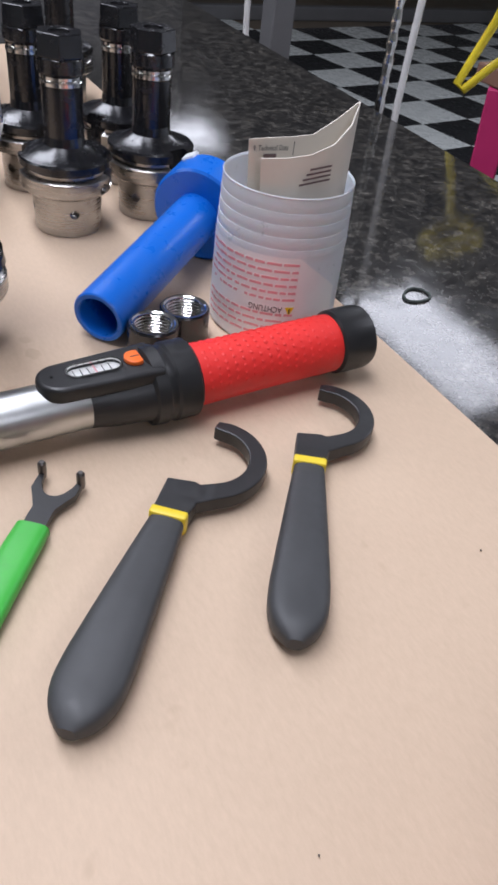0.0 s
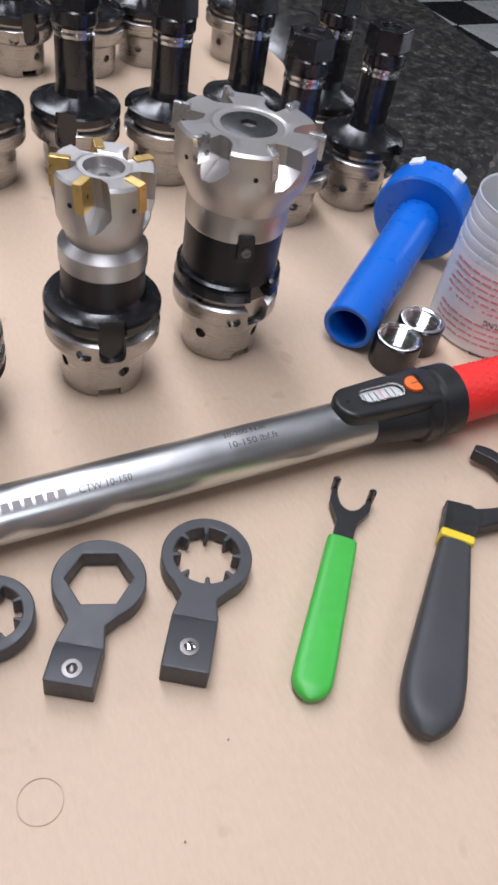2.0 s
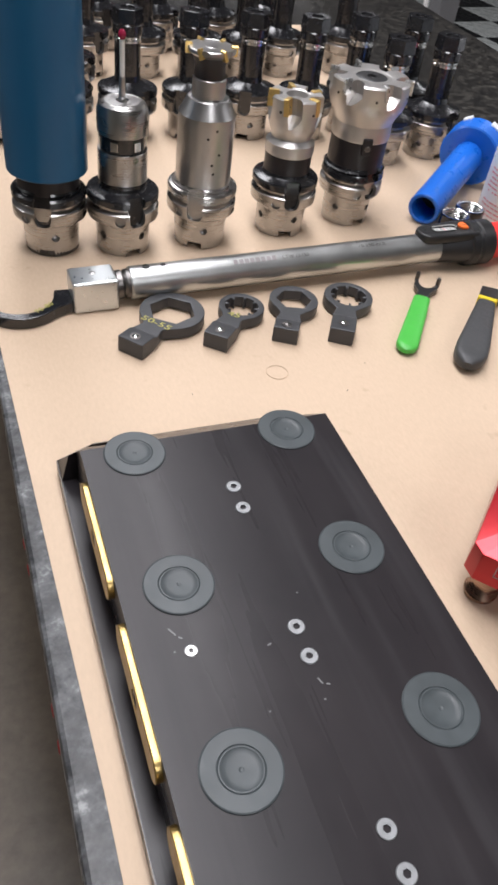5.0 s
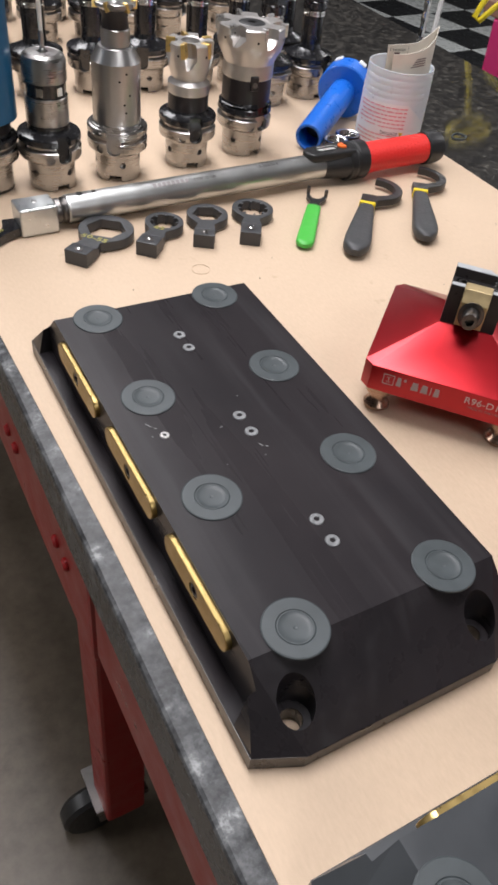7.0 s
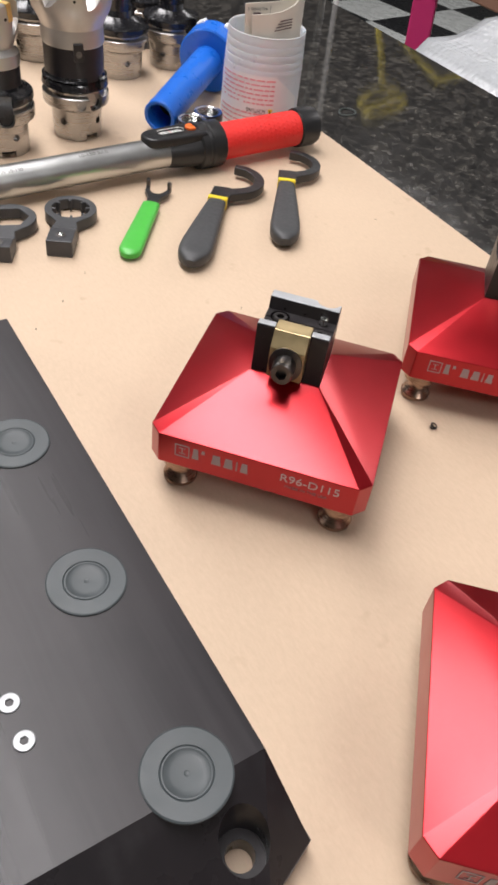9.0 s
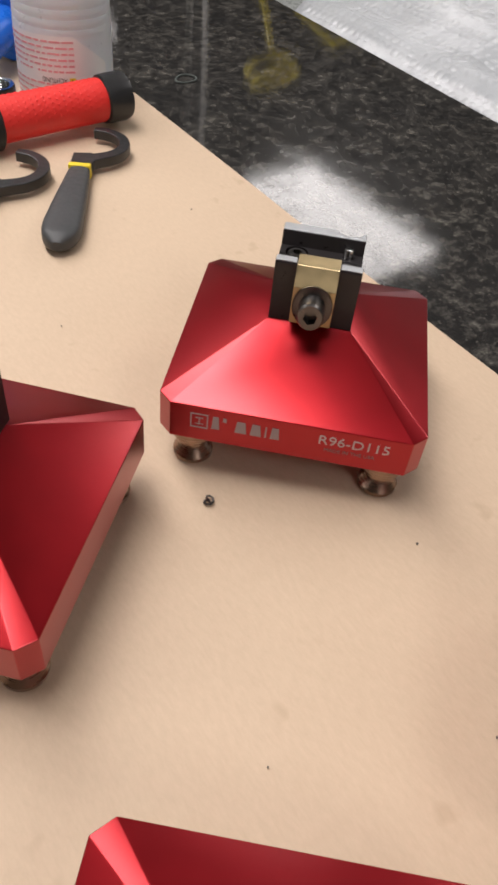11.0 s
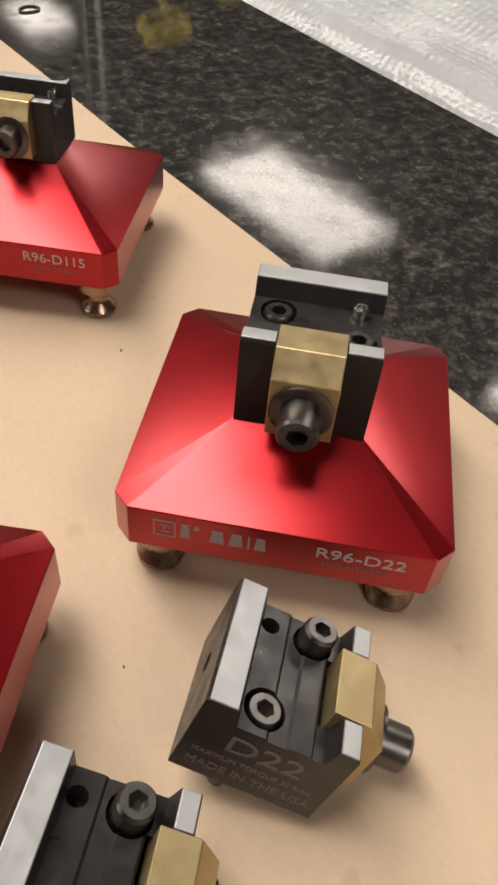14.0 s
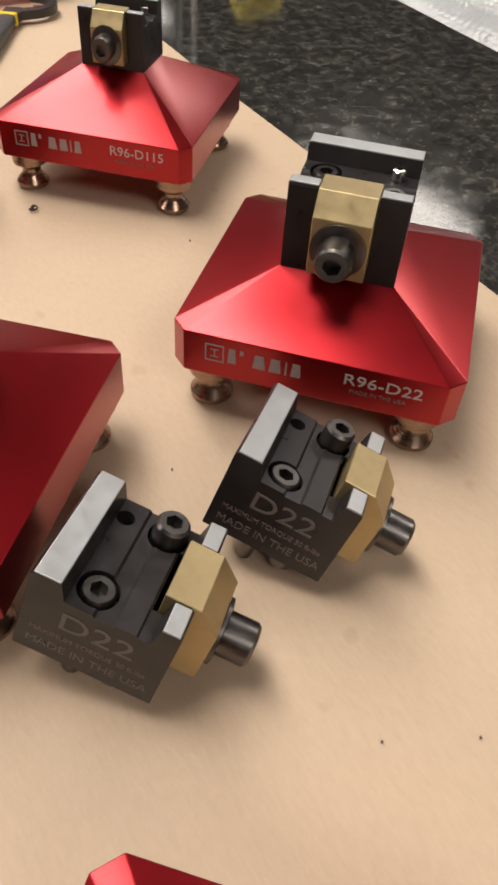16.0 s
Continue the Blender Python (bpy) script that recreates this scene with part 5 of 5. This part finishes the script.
def spanner_at(end, band, label, k):
    e, b = Vector(end), Vector(band)
    d = (b - e)
    turn = math.degrees(math.atan2(d.y, d.x)) - 90
    return hook_spanner(at(b.x, b.y, turn), label, d.length, k), turn


for end, band, k, label in (((0.2472, 0.3695), (0.3190, 0.4513), 1.0, "large grey-gripped hook spanner with yellow band on paper"),
                                   ((0.3400, 0.3697), (0.4005, 0.4595), 0.95, "smaller grey-gripped hook spanner with yellow band on paper")):
    th, turn = spanner_at(end, band, label, k)
    cx, cy, ro = 0.0052 * k, 0.0470 * k, 0.0305 * k
    outer = arc(cx, cy, ro, -62, 82, 26)
    inner = [(cx + (0.0200 + 0.0026 * q / 26) * k * math.cos(radians(-58 + 132 * q / 26)), cy + (0.0200 + 0.0026 * q / 26) * k * math.sin(radians(-58 + 132 * q / 26))) for q in range(26, -1, -1)]
    outline = [(0.0085 * k, 0.0035), (0.0100 * k, 0.0130 * k), *outer, (0.0030 * k, 0.0765 * k), (0.0022 * k, 0.0705 * k), (0.0085 * k, 0.0690 * k), *inner, (0.0080 * k, 0.0260 * k), (0.0050 * k, 0.0272 * k), (-0.0085 * k, 0.0255 * k), (-0.0085 * k, 0.0035)]
    part("hook", prism(outline, 0.0040, 0.0120, 0.0008), TOOLBLACK, th, "black steel C-shaped hook", angle=35)


# ---- green-handled fork spanner ----
ge, gn = Vector((0.2078, 0.4023)), Vector((0.2630, 0.4725))
gd = gn - ge
gt = math.degrees(math.atan2(gd.y, gd.x)) - 90
green = thing("fork_spanner", at(gn.x, gn.y, gt), "green-handled two-pronged fork spanner lying on paper", "fork spanner")
gl = gd.length
loops = []
for i in range(33):
    s = 1 - (1 - i / 32) ** 1.5
    w = 0.0078 + 0.0016 * min(1, s / 0.8)
    if s > 0.88:
        w *= math.sqrt(max(0.02, 1 - ((s - 0.88) / 0.12) ** 2))
    tt = 0.0042 if s < 0.94 else 0.0042 * (1 - 0.5 * (s - 0.94) / 0.06)
    loops.append([(w * math.copysign(abs(math.cos(a)) ** 0.6, math.cos(a)), -gl * s, 0.0052 + tt * math.copysign(abs(math.sin(a)) ** 0.6, math.sin(a))) for a in [2 * math.pi * q / 24 for q in range(24)]])
part("handle", loft(loops), GREEN, green, "green dipped vinyl handle", angle=60)
fork = [(-0.0070, -0.004), (0.0070, -0.004), (0.0068, 0.0110), (0.0105, 0.0165), (0.0142, 0.0215), (0.0145, 0.0330), (0.0122, 0.0330), (0.0095, 0.0245), *arc(0, 0.0285, 0.0098, -20, -160, 12), (-0.0095, 0.0245), (-0.0122, 0.0345), (-0.0145, 0.0345), (-0.0142, 0.0215), (-0.0105, 0.0165), (-0.0068, 0.0110)]
fork = [(x * 0.77, y * 1.1) for x, y in fork]
part("fork", prism(fork, 0.0030, 0.0068, 0.0005), TOOLBLACK, green, "black steel fork")
for sx, y in ((-0.0101, 0.0370), (0.0101, 0.0352)):
    part("fork_pin", lathe([(0.0019, 0.0), (0.0021, 0.0035), (0.0021, 0.0085), (0.0012, 0.0098)], 16), BOLT, green, "small steel pin", m=pose(sx, y - 0.002, 0.0035))


# ---- ring insert wrenches ----
def ring_wrench(ring, end, R, hole, label, number="", bolt=True, hw=0.0105):
    r, e = Vector(ring), Vector(end)
    d = e - r
    turn = math.degrees(math.atan2(d.y, d.x)) + 90
    th = thing("ring_wrench_insert", at(r.x, r.y, turn), label, "ring wrench", "ring wrench inserts")
    L = d.length
    out = [(R * math.cos(radians(a)), R * math.sin(radians(a))) for a in [-52 + 284 * i / 44 for i in range(45)]]
    nk = 0.80 * hw
    o = [*out, (-nk, -R - 0.002), (-hw, -R - 0.012), (-hw, -R - 0.013), (hw, -R - 0.013), (hw, -R - 0.012), (nk, -R - 0.002)]
    bm = prism(o, 0.0012, 0.0110)
    if hole == "hex":
        bm = cut(bm, prism(hexagon(R * 0.72, 12), -0.01, 0.03))
    else:
        pts = []
        for i in range(8):
            a = 45 * i + 10
            for da, rr in ((-15, 0.73), (-5, 0.73), (-4, 0.56), (4, 0.56), (5, 0.73), (15, 0.73)):
                pts.append((R * rr * math.cos(radians(a + da)), R * rr * math.sin(radians(a + da))))
        bm = cut(bm, prism(pts, -0.01, 0.03))
    body = part("ring", bevel(bm, 0.0007, 2, 40), WRENCH, th, "dark grey steel ring with a " + ("hexagon opening" if hole == "hex" else "toothed opening"), angle=30)
    y0, y1 = -R - 0.0125, -L + 0.0005
    part("square_tang", bevel(loft([[(-hw, y0, 0.0012), (hw, y0, 0.0012), (hw, y0, 0.0110), (-hw, y0, 0.0110)], [(-hw, y0 - 0.005, 0.0), (hw, y0 - 0.005, 0.0), (hw, y0 - 0.005, 0.0135), (-hw, y0 - 0.005, 0.0135)], [(-hw, y1, 0.0), (hw, y1, 0.0), (hw, y1, 0.0145), (-hw, y1, 0.0145)]]), 0.0008, 2), WRENCH, th, "dark grey square tang")
    part("detent_ring", lathe([(0.0042, 0.0), (0.0042, 0.0004), (0.0028, 0.0005)], 22), BOLT, th, m=pose(0, (y0 + y1) / 2 - 0.003, 0.0142))
    part("detent_ball", lathe([(0.0027, 0.0), (0.0022, 0.0009), (0.0012, 0.0014), (0, 0.0016)], 18), CHROME if bolt else BOLT, th, "bright detent ball", m=pose(0, (y0 + y1) / 2 - 0.003, 0.0142))
    if number:
        part("painted_number", move(lettering(number, 0.0085, 0.0003, 0.0054 * len(number), "CENTER"), Matrix.Translation((0, -R * 0.97, 0.0112))), PAINTMARK, th, "faded yellow hand-painted number")
    return th


ring_wrench((0.0300, 0.4865), (-0.0150, 0.4460), 0.0270, "hex", "large dark grey ring wrench with hexagon opening", "50-55", hw=0.0115)
ring_wrench((0.0900, 0.4830), (0.0530, 0.4410), 0.0195, "teeth", "dark grey ring wrench with toothed opening", "45")
ring_wrench((0.1395, 0.4855), (0.1130, 0.4385), 0.0215, "hex", "dark grey ring wrench with hexagon opening", "", False)
ring_wrench((0.1915, 0.4825), (0.1600, 0.4285), 0.0220, "teeth", "dark grey ring wrench with toothed opening")


# ---- round the table ----
def bubble_bundle():
    """A bundle wrapped in bubble film: a heavy rounded slab with folds."""
    bm = bmesh.new()
    nx, ny = 36, 80
    def h(x, y):
        u = (x - 0.855) / 1.1
        e = min(1.0, min(u, 1 - u) / 0.10) if 0 < u < 1 else 0
        v = (0.955 - y) / 1.59
        e2 = min(1.0, v / 0.035, (1 - v) / 0.16) if 0 < v < 1 else 0
        return 0.58 + 0.285 * (max(0, e) ** 0.55) * (max(0, e2) ** 0.5) + 0.13 * max(0.0, min(1.0, (x - 1.02) / 0.45)) * max(0, e2) ** 0.5 + 0.012 * noise.noise((x * 9, y * 9, 1)) + 0.006 * noise.noise((x * 25, y * 25, 4))
    g = [[bm.verts.new((0.855 + 1.1 * i / nx, -0.635 + 1.59 * j / ny, h(0.855 + 1.1 * i / nx, -0.635 + 1.59 * j / ny))) for i in range(nx + 1)] for j in range(ny + 1)]
    for j in range(ny):
        for i in range(nx):
            bm.faces.new((g[j][i], g[j][i + 1], g[j + 1][i + 1], g[j + 1][i]))
    rim = [*[g[j][0] for j in range(ny, 0, -1)], *[g[0][i] for i in range(nx)], *[g[j][nx] for j in range(ny)], *[g[ny][i] for i in range(nx, 0, -1)]]
    low = [bm.verts.new((v.co.x, v.co.y, 0.502)) for v in rim]
    n = len(rim)
    for i in range(n):
        bm.faces.new((rim[i], low[i], low[(i + 1) % n], rim[(i + 1) % n]))
    bm.faces.new(low)
    return bm


tagged(part("wrapped_parcel", bubble_bundle(), WRAP, angle=80), "large parcel wrapped in clear bubble film on a cart", "parcel")
cart = thing("tool_cart", pose(0, 0, 0), "low cart with a brown board shelf beside the table", "cart")
part("cart_board", box(0.84, 1.99, -0.70, 0.985, 0.470, 0.500, 0.003), WOOD, cart, "brown board shelf")
for px, py in ((0.88, 0.945), (1.94, 0.945), (0.88, -0.66), (1.94, -0.66)):
    part("cart_leg", box(px - 0.020, px + 0.020, py - 0.020, py + 0.020, 0.0, 0.468, 0.003), GREYPAINT, cart, "grey square leg")
LEG = ((1.506, 1.410), (1.480, 1.438))
bench = thing("work_bench", pose(0, 0, 0), "bench with slanted magenta legs and a brown top", "bench")
def slanted_leg(a, b, w):
    a, b = Vector(a), Vector(b)
    d = b - a
    return part("bench_leg", move(box(-w / 2, w / 2, -w / 2, w / 2, 0, d.length, 0.004), Matrix.Translation(a) @ d.to_track_quat("Z", "Y").to_matrix().to_4x4()), PINK, bench, "slanted magenta square leg")
for lx, ly in ((0.0, 0.0), (1.1, -0.2)):
    slanted_leg((LEG[0][0] + lx, LEG[0][1] + ly, 0.0), (LEG[1][0] + lx, LEG[1][1] + ly, 0.80), 0.058)
part("bench_top", box(LEG[1][0] - 0.03, LEG[1][0] + 1.2, LEG[1][1] - 0.30, LEG[1][1] + 0.06, 0.80, 0.835, 0.004), WOOD, bench, "brown board bench top")


def coil_points(cx, cy, cz, r, turns, pitch, n=24, tilt=0.35):
    out = []
    for i in range(int(turns * n) + 1):
        a = 2 * math.pi * i / n
        out.append((cx + r * math.cos(a), cy + r * 0.55 * math.sin(a) + pitch * i / n, cz + r * math.sin(a) * 0.55 + 0.006 * math.sin(a * 0.5)))
    return out


hose = [*coil_points(1.035, 0.99, 1.068, 0.042, 2.0, 0.020), (1.055, 1.045, 1.045), (1.045, 1.05, 1.00), (1.032, 1.06, 0.955), (1.022, 1.065, 0.925), (1.03, 1.06, 0.918), (1.055, 1.045, 0.95), (1.09, 1.02, 0.99), (1.14, 0.985, 1.03), (1.24, 0.95, 1.00), (1.36, 0.88, 0.945), (1.44, 0.82, 0.955)]
tagged(part("air_hose", move(tube(hose, 0.0058, 12), Matrix.Translation((-0.045, -0.026, 0))), YELLOWHOSE, angle=60), "coiled bright yellow air hose hanging from the cart", "hose")
cond = []
for i in range(240):
    s = i / 239
    cond.append((0.876 + 0.012 * s * s, 1.055 + 0.03 * s, 0.35 + 1.5 * s))
rad = [0.0068 if (i // 2) % 2 else 0.0056 for i in range(240)]
tagged(part("metal_conduit", tube(cond, rad, 12), CHROME, angle=20), "ribbed flexible steel conduit hanging beside the table", "conduit")
tagged(part("power_cable", tube([(0.889 + 0.02 * s / 20, 1.038 + 0.03 * s / 20 + 0.004 * math.sin(s), 0.3 + 1.5 * s / 20) for s in range(21)], 0.0048, 12), WHITECABLE, angle=60), "white power cable hanging beside the conduit", "cable")
tagged(part("power_cable", tube([(1.22 + 0.03 * math.sin(s / 4), 2.02 + 0.02 * s / 20, 0.006 + 0.87 * s / 20) for s in range(21)], 0.0075, 12), WHITECABLE, angle=60), "white cable hanging down to the floor behind the table", "cable")
tagged(part("red_hose", tube([(0.42, 2.02 + 0.01 * math.sin(s), 0.0 + 2.2 * s / 20) for s in range(21)], 0.006, 12), plain("red_cable", (0.6, 0.02, 0.02), 0.4, 0.0, 0.05, 60, 0.0), angle=60), "thin red hose hanging behind the tool holders", "hose")
post = thing("steel_post", pose(1.46, 2.35, 0), "grey square steel post on a foot plate", "post")
part("post_tube", box(-0.035, 0.035, -0.035, 0.035, 0.012, 0.86, 0.004), GREYPAINT, post)
part("foot_plate", box(-0.08, 0.08, -0.08, 0.08, 0.0, 0.011, 0.003), GREYPAINT, post)
for wx_, wy_, ww, wh in ((1.0, 3.3, 0.6, 1.3), (-0.9, 3.1, 1.4, 1.7)):
    cab = thing("machine_cabinet", pose(wx_, wy_, 0), "dark grey metal machine cabinet", "cabinet", "machine cabinets")
    part("cabinet_body", box(-ww / 2, ww / 2, -0.3, 0.3, 0.08, wh, 0.01), WALLDARK, cab)
    part("cabinet_door", box(-ww / 2 + 0.03, ww / 2 - 0.03, -0.318, -0.3005, 0.12, wh - 0.04, 0.006), GREYPAINT, cab, "flat grey door")
    part("plinth", box(-ww / 2 + 0.02, ww / 2 - 0.02, -0.27, 0.27, 0, 0.08), DARK, cab)

# ---- specks and marks on the paper ----
def speck(x, y, r, k=1.0, name="metal_chip"):
    r *= 0.5
    o = [(r * (0.6 + 0.5 * random.random()) * math.cos(a), k * r * (0.6 + 0.5 * random.random()) * math.sin(a)) for a in [2 * math.pi * i / 7 for i in range(7)]]
    return tagged(part(name, prism(o, 0.0002, 0.0010), BOLT, m=at(x, y, random.random() * 360)), "tiny dark metal chip on the brown paper", "metal chip", "chips on the paper")


random.seed(4)
for x, y, r in ((0.3842, 0.0661, 0.0014), (0.2922, -0.0955, 0.0009), (0.345, -0.020, 0.0010), (0.285, -0.05, 0.0009), (0.262, 0.31, 0.0010), (0.31, 0.30, 0.0008), (0.455, 0.385, 0.0010), (0.262, 0.02, 0.0009), (0.14, 0.37, 0.0010), (0.02, 0.39, 0.0010), (0.11, 0.345, 0.0009), (0.17, 0.40, 0.0008), (0.30, -0.235, 0.0009), (0.33, -0.25, 0.0010)):
    speck(x, y, r)
chip = tube([(0.3106 + 0.002 * math.cos(t * 0.9) + 0.0003 * t, 0.1377 + 0.0022 * math.sin(t * 0.9) + 0.0002 * t, T + 0.0012 + 0.0001 * t) for t in range(12)], 0.0006, 6)
tagged(part("curled_chip", chip, BOLT), "small curled metal shaving on the paper", "metal chip")

# thin dark greenish-grey loop on the granite
RINGDARK = plain("dusty_green_rubber", (0.060, 0.072, 0.066), 0.55, 0.0, 0.3, 200, 0.05)
band = [(0.0120 * math.cos(2 * math.pi * k / 40), 0.0088 * math.sin(2 * math.pi * k / 40) + 0.0010 * math.sin(4 * math.pi * k / 40), 0.0009) for k in range(41)]
tagged(part("rubber_ring", tube(band, 0.0010, 8), RINGDARK, m=at(0.586, 0.608, 20, -0.001)), "thin dark greenish-grey ring on the granite", "rubber ring")

ring = cut(lathe([(0.0088, 0.0), (0.0088, 0.0003)], 44), lathe([(0.0085, -0.001), (0.0085, 0.002)], 44))
tagged(part("pencil_circle", ring, plain("pencil_line", (0.46, 0.33, 0.23), 0.7, 0.0, 0.2, 300, 0.0), m=at(0.0935, 0.4030, 0, 0.0001)), "faint pencil circle drawn on the brown paper", "drawn mark")

# ---- checker tiles on the far floor ----
tiles = {}
for colour, mat in (("pale", TILEWHITE), ("dark", TILEBLACK)):
    bm = box(-0.1780, 0.1780, -0.1780, 0.1780, 0.0002, 0.004, 0.001, 1)
    ob = part("floor_tile", bm, mat, floor)
    tiles[colour] = ob
first = dict(tiles)
made = {}
for i in range(-4, 9):
    for j in range(-9, 5):
        m = pose(3.06, 4.24, 0, 0, 0, 7) @ Matrix.Translation((0.358 * i + 0.179, 0.358 * j + 0.179, 0))
        if not (1.35 < m.translation.x < 6.0 and 1.4 < m.translation.y < 5.9):
            continue
        colour = "pale" if (i + j) % 2 == 0 else "dark"
        if colour in first:
            ob = first.pop(colour)
        else:
            ob = tiles[colour].copy()
            scene.collection.objects.link(ob)
        ob.matrix_basis = m
